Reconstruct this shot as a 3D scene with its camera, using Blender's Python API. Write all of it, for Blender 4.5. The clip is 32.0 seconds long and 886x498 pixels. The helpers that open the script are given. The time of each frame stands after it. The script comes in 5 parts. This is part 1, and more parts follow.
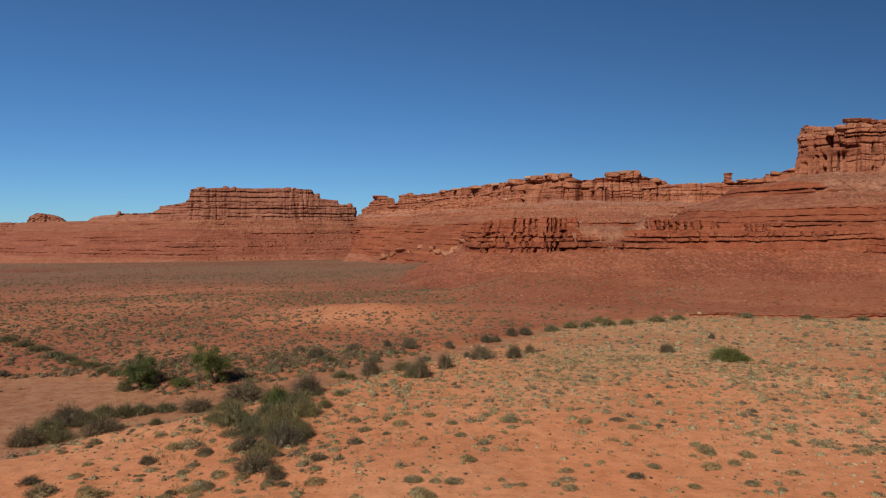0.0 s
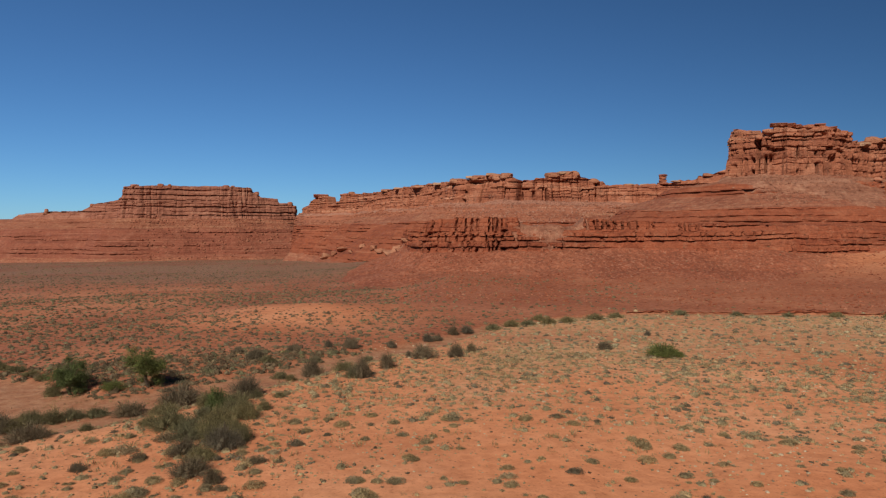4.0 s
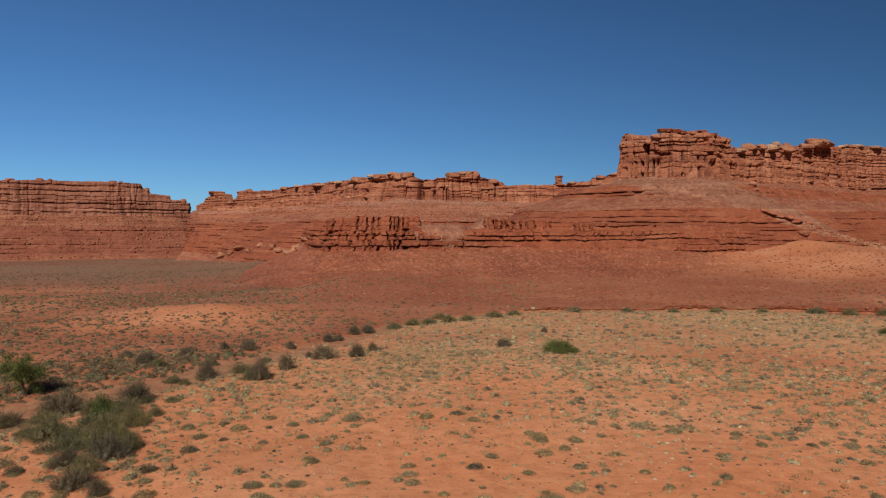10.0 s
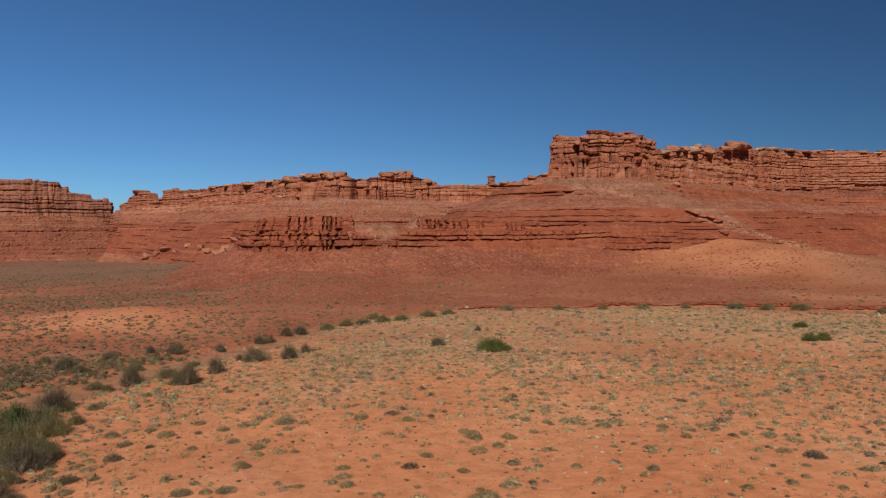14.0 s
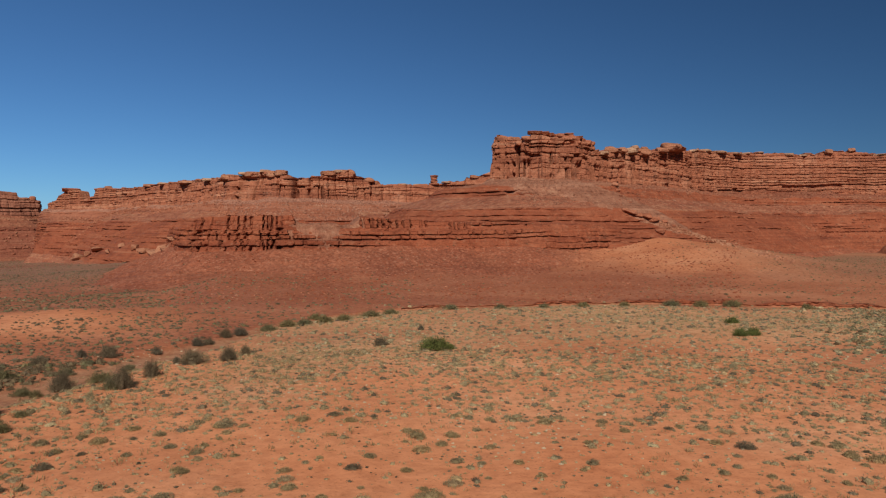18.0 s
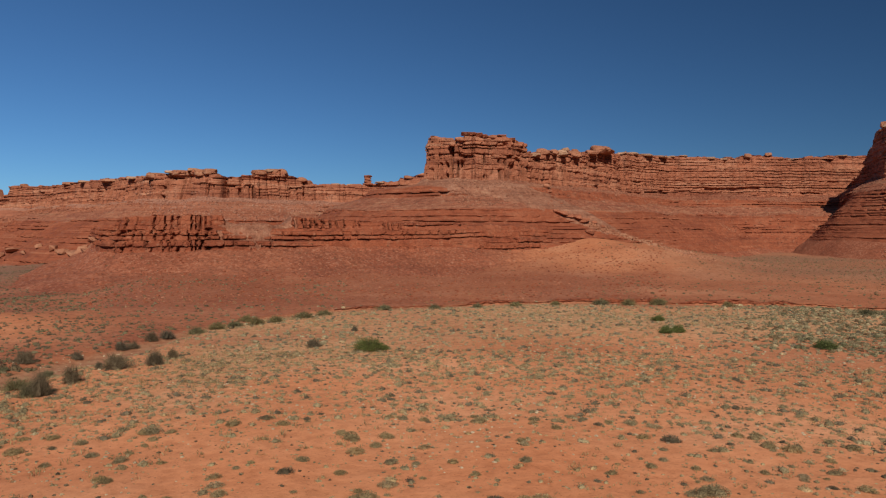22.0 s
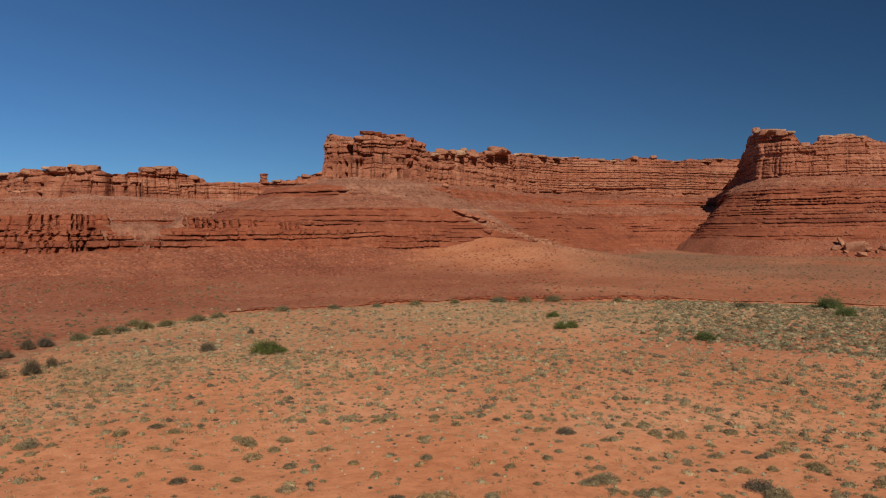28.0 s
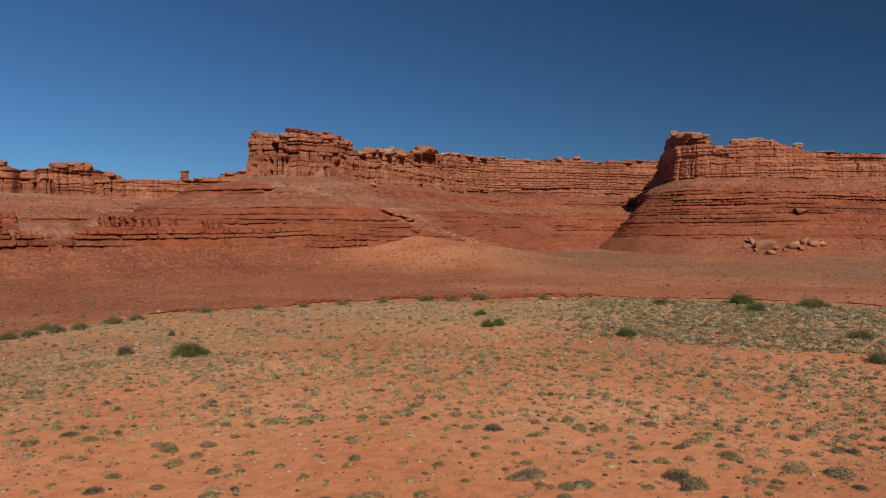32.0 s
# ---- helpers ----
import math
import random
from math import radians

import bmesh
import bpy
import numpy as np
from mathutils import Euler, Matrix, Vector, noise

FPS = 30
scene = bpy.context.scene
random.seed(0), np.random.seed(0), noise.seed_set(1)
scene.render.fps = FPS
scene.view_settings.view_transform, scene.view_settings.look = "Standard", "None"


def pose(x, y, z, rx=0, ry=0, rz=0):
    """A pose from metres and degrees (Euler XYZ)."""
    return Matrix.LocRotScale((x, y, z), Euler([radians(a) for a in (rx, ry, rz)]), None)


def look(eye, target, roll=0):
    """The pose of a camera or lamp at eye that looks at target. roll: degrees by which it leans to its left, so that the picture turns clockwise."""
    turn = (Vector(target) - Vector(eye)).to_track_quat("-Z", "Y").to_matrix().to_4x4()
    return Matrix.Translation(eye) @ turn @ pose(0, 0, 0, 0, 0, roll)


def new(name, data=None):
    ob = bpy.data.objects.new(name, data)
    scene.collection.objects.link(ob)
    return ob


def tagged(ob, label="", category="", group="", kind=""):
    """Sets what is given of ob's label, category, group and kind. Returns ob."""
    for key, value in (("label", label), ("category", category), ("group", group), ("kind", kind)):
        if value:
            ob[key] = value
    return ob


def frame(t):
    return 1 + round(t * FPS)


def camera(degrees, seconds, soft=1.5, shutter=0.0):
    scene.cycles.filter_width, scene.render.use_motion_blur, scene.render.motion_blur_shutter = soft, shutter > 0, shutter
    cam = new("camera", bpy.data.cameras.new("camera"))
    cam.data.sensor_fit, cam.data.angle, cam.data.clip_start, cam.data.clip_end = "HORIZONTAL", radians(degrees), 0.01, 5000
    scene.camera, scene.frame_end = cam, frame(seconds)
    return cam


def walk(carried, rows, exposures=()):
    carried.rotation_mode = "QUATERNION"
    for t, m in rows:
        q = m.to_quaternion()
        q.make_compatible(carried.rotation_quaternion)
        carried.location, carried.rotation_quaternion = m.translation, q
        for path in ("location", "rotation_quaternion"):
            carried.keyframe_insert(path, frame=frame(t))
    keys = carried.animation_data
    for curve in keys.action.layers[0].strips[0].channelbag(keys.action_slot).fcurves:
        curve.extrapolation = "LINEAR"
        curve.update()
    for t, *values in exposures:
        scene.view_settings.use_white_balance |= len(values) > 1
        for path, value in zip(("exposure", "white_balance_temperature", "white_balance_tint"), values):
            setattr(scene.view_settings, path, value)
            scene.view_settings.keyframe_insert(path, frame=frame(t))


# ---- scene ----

# ------------------------------------------------------------------ camera
EYE = 13.0
cam = camera(63.47, 32.0, soft=1.2)
# seconds, bearing, pitch, roll: the camera turns where it hovers
PATH = [(0.0, 0.00, -1.43, 0.19), (1.0, 1.28, -1.46, 0.13), (2.0, 2.47, -1.50, 0.10), (3.0, 3.59, -1.49, 0.09), (3.5, 4.03, -1.49, 0.09),
        (5.5, 6.94, -1.52, 0.01), (6.0, 7.57, -1.54, -0.01), (7.0, 8.87, -1.53, -0.09), (8.0, 10.12, -1.54, -0.11), (9.0, 11.29, -1.54, -0.15),
        (10.0, 12.51, -1.57, -0.16), (11.0, 13.82, -1.57, -0.11), (12.0, 15.25, -1.59, -0.04), (13.0, 16.68, -1.59, -0.05), (14.0, 17.81, -1.59, -0.02),
        (14.5, 18.37, -1.59, -0.04), (16.5, 20.46, -1.65, -0.04), (17.0, 21.00, -1.66, -0.03), (18.0, 22.38, -1.64, -0.01), (19.0, 23.78, -1.63, -0.04),
        (20.0, 25.08, -1.62, -0.02), (21.0, 26.42, -1.60, -0.06), (22.0, 27.65, -1.60, -0.09), (23.0, 28.85, -1.59, -0.03), (24.0, 30.15, -1.61, 0.01),
        (25.0, 31.43, -1.64, 0.03), (25.5, 32.07, -1.65, 0.03), (27.5, 35.00, -1.64, 0.06), (28.0, 35.67, -1.65, 0.04), (29.0, 37.02, -1.70, 0.06),
        (30.0, 38.54, -1.72, 0.05), (31.0, 40.02, -1.74, 0.02), (32.0, 41.43, -1.73, -0.01)]
walk(cam, [(t, pose(0, 0, EYE, 90 + p, r, -b)) for t, b, p, r in PATH], [(0.0, -0.01), (16.0, -0.02), (32.0, -0.05)])

# ------------------------------------------------------------------ light
SUN_BEARING, SUN_HEIGHT = -155.0, 38.0
world = bpy.data.worlds.new("sky")
scene.world = world
world.use_nodes = True
wn = world.node_tree
sky = wn.nodes.new("ShaderNodeTexSky")
sky.sky_type = "NISHITA"
sky.sun_disc = False
sky.sun_elevation, sky.sun_rotation = radians(SUN_HEIGHT), radians(SUN_BEARING)
sky.altitude, sky.air_density, sky.dust_density, sky.ozone_density = 1500, 0.8, 0.4, 6.0
wn.nodes["Background"].inputs["Strength"].default_value = 0.05
tint = wn.nodes.new("ShaderNodeMix")
tint.data_type, tint.blend_type = "RGBA", "MULTIPLY"
tint.inputs[0].default_value = 1.0
tint.inputs[7].default_value = (0.67, 0.96, 1.1, 1)
wn.links.new(sky.outputs["Color"], tint.inputs[6])
# a gradient laid over the sky: brightest towards bearing -55, steadily deeper away from it
side = wn.nodes.new("ShaderNodeVectorMath")
side.operation = "DOT_PRODUCT"
side.inputs[1].default_value = (math.sin(radians(-55)), math.cos(radians(-55)), 0)
wn.links.new(wn.nodes.new("ShaderNodeTexCoord").outputs["Generated"], side.inputs[0])
stops = wn.nodes.new("ShaderNodeMath")
stops.operation = "MULTIPLY_ADD"
stops.inputs[1].default_value, stops.inputs[2].default_value = 1.1, -0.22
wn.links.new(side.outputs["Value"], stops.inputs[0])
power = wn.nodes.new("ShaderNodeMath")
power.operation = "POWER"
power.inputs[0].default_value = 2.0
wn.links.new(stops.outputs[0], power.inputs[1])
deepen = wn.nodes.new("ShaderNodeVectorMath")
deepen.operation = "SCALE"
wn.links.new(tint.outputs[2], deepen.inputs[0])
wn.links.new(power.outputs[0], deepen.inputs["Scale"])
wn.links.new(deepen.outputs[0], wn.nodes["Background"].inputs["Color"])
sun = new("sun", bpy.data.lights.new("sun", "SUN"))
sun.data.energy, sun.data.angle, sun.data.color = 4.5, radians(0.53), (1.0, 0.95, 0.87)
sb, sh = radians(SUN_BEARING), radians(SUN_HEIGHT)
sun.matrix_world = look((300 * math.sin(sb) * math.cos(sh), 300 * math.cos(sb) * math.cos(sh), 300 * math.sin(sh)), (0, 0, 0))


# ------------------------------------------------------------------ number tools
def hashed(*cells):
    """A number from 0 to 1 for whole-number cells."""
    h = np.zeros(np.broadcast(*cells).shape, dtype=np.uint64)
    for c, k in zip(cells, (374761393, 668265263, 2147483647, 1274126177)):
        h = (h ^ (np.asarray(c).astype(np.int64).astype(np.uint64) * np.uint64(k))) * np.uint64(2654435761)
        h ^= h >> np.uint64(17)
    return ((h * np.uint64(0x9E3779B97F4A7C15)) >> np.uint64(40)).astype(np.float64) / 2 ** 24


def vnoise(x, y, seed=0):
    """Smooth noise from -1 to 1."""
    xi, yi = np.floor(x), np.floor(y)
    u, v = x - xi, y - yi
    u, v = u * u * (3 - 2 * u), v * v * (3 - 2 * v)
    a, b = hashed(xi, yi, seed), hashed(xi + 1, yi, seed)
    c, d = hashed(xi, yi + 1, seed), hashed(xi + 1, yi + 1, seed)
    return 2 * ((a + (b - a) * u) * (1 - v) + (c + (d - c) * u) * v) - 1


def fbm(x, y, octaves=4, seed=0):
    out, amp = 0, 0.5
    for k in range(octaves):
        out = out + amp * vnoise(x * 2 ** k + 13.7 * k, y * 2 ** k + 7.3 * k, seed + k)
        amp *= 0.5
    return out


def step(a, b, x):
    t = np.clip((x - a) / (b - a), 0, 1)
    return t * t * (3 - 2 * t)


def polar(bearing, r):
    return r * math.sin(radians(bearing)), r * math.cos(radians(bearing))


# ------------------------------------------------------------------ materials
def nodes_for(name, rough=0.9):
    m = bpy.data.materials.new(name)
    m.use_nodes = True
    nt = m.node_tree
    bsdf = nt.nodes["Principled BSDF"]
    bsdf.inputs["Roughness"].default_value = rough
    bsdf.inputs["Specular IOR Level"].default_value = 0.15
    return m, nt, bsdf


def put(nt, kind, **values):
    n = nt.nodes.new("ShaderNode" + kind)
    for k, v in values.items():
        if k in ("operation", "blend_type", "data_type", "attribute_name", "noise_dimensions", "feature"):
            setattr(n, k, v)
        else:
            n.inputs[k.replace("_", " ")].default_value = v
    return n


def ramp(nt, fac, stops):
    n = nt.nodes.new("ShaderNodeValToRGB")
    e = n.color_ramp.elements
    while len(e) < len(stops):
        e.new(0.5)
    for s, (p, c) in zip(e, stops):
        s.position, s.color = p, (*c, 1)
    nt.links.new(fac, n.inputs["Fac"])
    return n.outputs["Color"]


def mix(nt, a, b, fac, blend="MIX"):
    n = nt.nodes.new("ShaderNodeMix")
    n.data_type, n.blend_type = "RGBA", blend
    for sock, v in ((n.inputs[6], a), (n.inputs[7], b), (n.inputs[0], fac)):
        if hasattr(v, "links"):
            nt.links.new(v, sock)
        else:
            sock.default_value = (*v, 1) if isinstance(v, tuple) else v
    return n.outputs[2]


def noise_of(nt, where, scale, detail=5, rough=0.6, stretch=(1, 1, 1)):
    mp = put(nt, "Mapping", Scale=stretch)
    nt.links.new(where, mp.inputs["Vector"])
    n = put(nt, "TexNoise", Scale=scale, Detail=detail, Roughness=rough)
    nt.links.new(mp.outputs["Vector"], n.inputs["Vector"])
    return n.outputs["Fac"]


def relief(nt, bsdf, height, strength, distance):
    b = put(nt, "Bump", Strength=strength, Distance=distance)
    nt.links.new(height, b.inputs["Height"])
    nt.links.new(b.outputs["Normal"], bsdf.inputs["Normal"])


def rock_material(name, dark, mid, light, varnish=0.5, stones=0.0):
    m, nt, bsdf = nodes_for(name, 0.92)
    where = nt.nodes.new("ShaderNodeNewGeometry").outputs["Position"]
    beds = noise_of(nt, where, 1.0, 4, 0.65, (0.012, 0.012, 0.55))
    col = ramp(nt, beds, [(0.3, dark), (0.47, mid), (0.56, mid), (0.72, light)])
    thin = noise_of(nt, where, 1.0, 3, 0.6, (0.03, 0.03, 2.4))
    col = mix(nt, col, (0.55, 0.5, 0.46), ramp(nt, thin, [(0.42, (0, 0, 0)), (0.7, (0.5, 0.5, 0.5))]), "MULTIPLY")
    stain = noise_of(nt, where, 0.22, 5, 0.7, (1, 1, 1.6))
    col = mix(nt, col, (0.5, 0.42, 0.4), ramp(nt, stain, [(0.36, (0.5, 0.5, 0.5)), (0.48, (0, 0, 0))]), "MULTIPLY")
    blot = noise_of(nt, where, 0.09, 6, 0.65)
    col = mix(nt, col, light, ramp(nt, blot, [(0.52, (0, 0, 0)), (0.75, (0.55, 0.55, 0.55))]))
    streak = noise_of(nt, where, 1.0, 5, 0.6, (0.55, 0.55, 0.07))
    col = mix(nt, col, (0.13, 0.055, 0.035), ramp(nt, streak, [(0.55, (0, 0, 0)), (0.75, (varnish, varnish, varnish))]))
    grain = noise_of(nt, where, 2.2, 6, 0.7)
    col = mix(nt, col, (0.62, 0.6, 0.58), ramp(nt, grain, [(0.38, (0.6, 0.6, 0.6)), (0.6, (0, 0, 0))]), "MULTIPLY")
    if stones:
        rub = noise_of(nt, where, 0.6, 6, 0.8)
        col = mix(nt, col, (0.11, 0.045, 0.03), ramp(nt, rub, [(0.4, (stones, stones, stones)), (0.47, (0, 0, 0))]))
        col = mix(nt, col, (0.42, 0.235, 0.14), ramp(nt, rub, [(0.545, (0, 0, 0)), (0.62, (stones, stones, stones))]))
    nt.links.new(col, bsdf.inputs["Base Color"])
    relief(nt, bsdf, grain, 0.8, 0.5)
    return m


def soil_material(name):
    """Red earth. The attribute soil says where drift sand, straw litter and grey-green cover lie."""
    m, nt, bsdf = nodes_for(name, 0.95)
    where = nt.nodes.new("ShaderNodeNewGeometry").outputs["Position"]
    at = nt.nodes.new("ShaderNodeAttribute")
    at.attribute_name = "soil"
    sep = nt.nodes.new("ShaderNodeSeparateColor")
    nt.links.new(at.outputs["Color"], sep.inputs["Color"])
    big = noise_of(nt, where, 0.05, 5, 0.6)
    fine = noise_of(nt, where, 0.9, 6, 0.7)
    red = ramp(nt, big, [(0.3, (0.22, 0.057, 0.028)), (0.5, (0.27, 0.076, 0.038)), (0.7, (0.32, 0.102, 0.053))])
    sand = ramp(nt, big, [(0.32, (0.57, 0.205, 0.088)), (0.5, (0.63, 0.25, 0.114)), (0.68, (0.68, 0.31, 0.155))])
    straw = ramp(nt, fine, [(0.3, (0.46, 0.22, 0.105)), (0.7, (0.56, 0.33, 0.17))])
    grey = ramp(nt, fine, [(0.35, (0.28, 0.12, 0.065)), (0.65, (0.27, 0.17, 0.10))])
    col = mix(nt, red, sand, sep.outputs[0])
    col = mix(nt, col, straw, sep.outputs[1])
    col = mix(nt, col, grey, sep.outputs[2])
    col = mix(nt, col, (0.66, 0.6, 0.56), ramp(nt, fine, [(0.32, (0.7, 0.7, 0.7)), (0.58, (0, 0, 0))]), "MULTIPLY")
    rub = noise_of(nt, where, 1.3, 4, 0.75)
    bare = put(nt, "Math", operation="SUBTRACT")
    bare.inputs[0].default_value = 0.85
    nt.links.new(sep.outputs[0], bare.inputs[1])
    bare.use_clamp = True
    stony = mix(nt, col, (0.10, 0.04, 0.024), ramp(nt, rub, [(0.4, (0.8, 0.8, 0.8)), (0.47, (0, 0, 0))]))
    stony = mix(nt, stony, (0.40, 0.21, 0.13), ramp(nt, rub, [(0.55, (0, 0, 0)), (0.63, (0.7, 0.7, 0.7))]))
    col = mix(nt, col, stony, bare.outputs[0])
    speck = noise_of(nt, where, 5.0, 3, 0.6)
    col = mix(nt, col, (0.5, 0.45, 0.4), ramp(nt, speck, [(0.3, (0.6, 0.6, 0.6)), (0.42, (0, 0, 0))]), "MULTIPLY")
    nt.links.new(col, bsdf.inputs["Base Color"])
    relief(nt, bsdf, fine, 0.5, 0.25)
    return m


def plant_material(name, a, b, c):
    m, nt, bsdf = nodes_for(name, 0.85)
    isl = nt.nodes.new("ShaderNodeNewGeometry").outputs["Random Per Island"]
    own = nt.nodes.new("ShaderNodeObjectInfo").outputs["Random"]
    where = nt.nodes.new("ShaderNodeNewGeometry").outputs["Position"]
    col = ramp(nt, isl, [(0.0, a), (0.5, b), (1.0, c)])
    col = mix(nt, col, (1.25, 1.1, 0.9), own, "MULTIPLY")
    patch = noise_of(nt, where, 0.8, 3, 0.6)
    col = mix(nt, col, (0.62, 0.62, 0.62), ramp(nt, patch, [(0.4, (0.8, 0.8, 0.8)), (0.6, (0, 0, 0))]), "MULTIPLY")
    # fine noise: its lows are painted dark, as shaded gaps between twigs
    twig_gaps = noise_of(nt, where, 9.0, 4, 0.75)
    col = mix(nt, col, (0.3, 0.27, 0.25), ramp(nt, twig_gaps, [(0.36, (0.6, 0.6, 0.6)), (0.48, (0, 0, 0))]), "MULTIPLY")
    col = mix(nt, col, (1.45, 1.4, 1.3), ramp(nt, twig_gaps, [(0.54, (0, 0, 0)), (0.66, (0.8, 0.8, 0.8))]), "MULTIPLY")
    nt.links.new(col, bsdf.inputs["Base Color"])
    relief(nt, bsdf, twig_gaps, 1.0, 0.12)
    return m


RED_ROCK = rock_material("red_ledge_rock", (0.21, 0.054, 0.027), (0.325, 0.09, 0.041), (0.43, 0.155, 0.078), 0.35, 0.22)
CLIFF_ROCK = rock_material("sandstone_cliff", (0.22, 0.067, 0.036), (0.41, 0.148, 0.078), (0.58, 0.29, 0.172), 0.7)
CAP_ROCK = rock_material("pale_cap_sandstone", (0.31, 0.115, 0.06), (0.44, 0.19, 0.105), (0.55, 0.30, 0.175), 0.4)
SOIL = soil_material("red_soil")
PALE = rock_material("pale_tussock", (0.5, 0.36, 0.21), (0.6, 0.45, 0.28), (0.68, 0.54, 0.37), 0.1)
SCREE = rock_material("scree_and_thin_ledges", (0.24, 0.072, 0.039), (0.35, 0.12, 0.064), (0.46, 0.22, 0.12), 0.2, 0.6)
GREY_SCREE = rock_material("grey_brown_scree", (0.27, 0.106, 0.06), (0.36, 0.152, 0.088), (0.44, 0.22, 0.135), 0.1, 0.5)
PALE_SCREE = rock_material("pale_pink_scree", (0.32, 0.135, 0.082), (0.42, 0.19, 0.12), (0.52, 0.28, 0.18), 0.1, 0.5)
RIDGE_ROCK = rock_material("faded_ledge_rock", (0.25, 0.083, 0.045), (0.38, 0.136, 0.073), (0.5, 0.225, 0.13), 0.3)
RIM_ROCK = rock_material("pale_rim_sandstone", (0.38, 0.19, 0.11), (0.5, 0.29, 0.175), (0.58, 0.38, 0.25), 0.2)
# far mesa and butte: distance haze is mixed into these duller base colours
HAZY_CLIFF = rock_material("hazy_mesa_sandstone", (0.19, 0.068, 0.043), (0.35, 0.138, 0.084), (0.49, 0.25, 0.16), 0.75)
HAZY_SLOPE = rock_material("hazy_red_mesa_ledges", (0.19, 0.056, 0.033), (0.29, 0.09, 0.05), (0.38, 0.155, 0.092), 0.4, 0.3)
SAGE = plant_material("sage_leaves", (0.2, 0.155, 0.085), (0.3, 0.235, 0.13), (0.42, 0.335, 0.19))
STRAW = plant_material("dry_grass", (0.30, 0.21, 0.10), (0.38, 0.27, 0.13), (0.42, 0.32, 0.18))
DRY = plant_material("dry_twigs", (0.25, 0.185, 0.1), (0.35, 0.26, 0.145), (0.46, 0.35, 0.21))
GREEN = plant_material("green_leaves", (0.07, 0.09, 0.028), (0.11, 0.135, 0.042), (0.16, 0.18, 0.065))
GREY = plant_material("grey_twigs", (0.105, 0.082, 0.055), (0.155, 0.125, 0.082), (0.215, 0.175, 0.115))
OLIVE = plant_material("olive_leaves", (0.115, 0.1, 0.05), (0.17, 0.155, 0.078), (0.24, 0.21, 0.115))
SCRUB = plant_material("brown_scrub", (0.10, 0.07, 0.042), (0.145, 0.105, 0.062), (0.2, 0.15, 0.09))
BARK = plant_material("bark", (0.10, 0.075, 0.05), (0.13, 0.10, 0.07), (0.16, 0.12, 0.09))


# ------------------------------------------------------------------ mesh tools
def grid_mesh(name, P, material, rows=None, parent=None, soil=None, smooth=False, wrap=False):
    """A sheet from an array of points P[row, column, 3]."""
    if rows:
        P = P[rows[0]:rows[1] + 1]
        soil = soil[rows[0]:rows[1] + 1] if soil is not None else None
    n, c = P.shape[:2]
    idx = np.arange(n * c).reshape(n, c)
    if wrap:
        idx = np.concatenate([idx, idx[:, :1]], 1)
    quads = np.stack([idx[:-1, :-1], idx[:-1, 1:], idx[1:, 1:], idx[1:, :-1]], -1).reshape(-1, 4)
    return mesh_from(name, P.reshape(-1, 3), quads, material, parent, soil.reshape(-1, 3) if soil is not None else None, smooth)


def mesh_from(name, verts, faces, material, parent=None, soil=None, smooth=False):
    """A mesh object from arrays of points and of faces that all have as many corners."""
    me = bpy.data.meshes.new(name)
    nf, k = faces.shape
    me.vertices.add(len(verts))
    me.vertices.foreach_set("co", np.ascontiguousarray(verts, dtype=np.float32).ravel())
    me.loops.add(nf * k)
    me.loops.foreach_set("vertex_index", faces.astype(np.int32).ravel())
    me.polygons.add(nf)
    me.polygons.foreach_set("loop_start", np.arange(0, nf * k, k, dtype=np.int32))
    me.polygons.foreach_set("use_smooth", np.full(nf, smooth))
    if soil is not None:
        at = me.attributes.new("soil", "FLOAT_COLOR", "POINT")
        at.data.foreach_set("color", np.concatenate([soil, np.ones((len(soil), 1))], 1).astype(np.float32).ravel())
    me.update(calc_edges=True)
    me.materials.append(material)
    ob = new(name, me)
    ob.parent = parent
    return ob


def part(name, bm, material, parent, label=""):
    me = bpy.data.meshes.new(name)
    bm.to_mesh(me)
    bm.free()
    me.materials.append(material)
    ob = new(name, me)
    ob.parent = parent
    return tagged(ob, label)


# ------------------------------------------------------------------ ground
WASH = ((-180, 100, 2), (-110, 100, 2), (-60, 62, 12), (-36, 62, 13), (-30, 64, 13), (-25, 64, 9), (-21, 59, 4.5), (-16, 61, 3.6), (-10, 65, 3.3), (-6, 69, 3.2), (-1, 76, 3.0),
        (5, 86, 2.4), (10, 100, 1.6), (16, 109, 1.6), (23, 117, 1.6), (30, 123, 1.6), (40, 128, 1.6), (50, 131, 1.6), (60, 135, 1.6), (80, 142, 1.6), (110, 120, 1.6), (180, 100, 1.6))
WB, WR, WW = (np.array(k, dtype=float) for k in zip(*WASH))


def wash_radius(b):
    return np.interp(b, WB, WR)


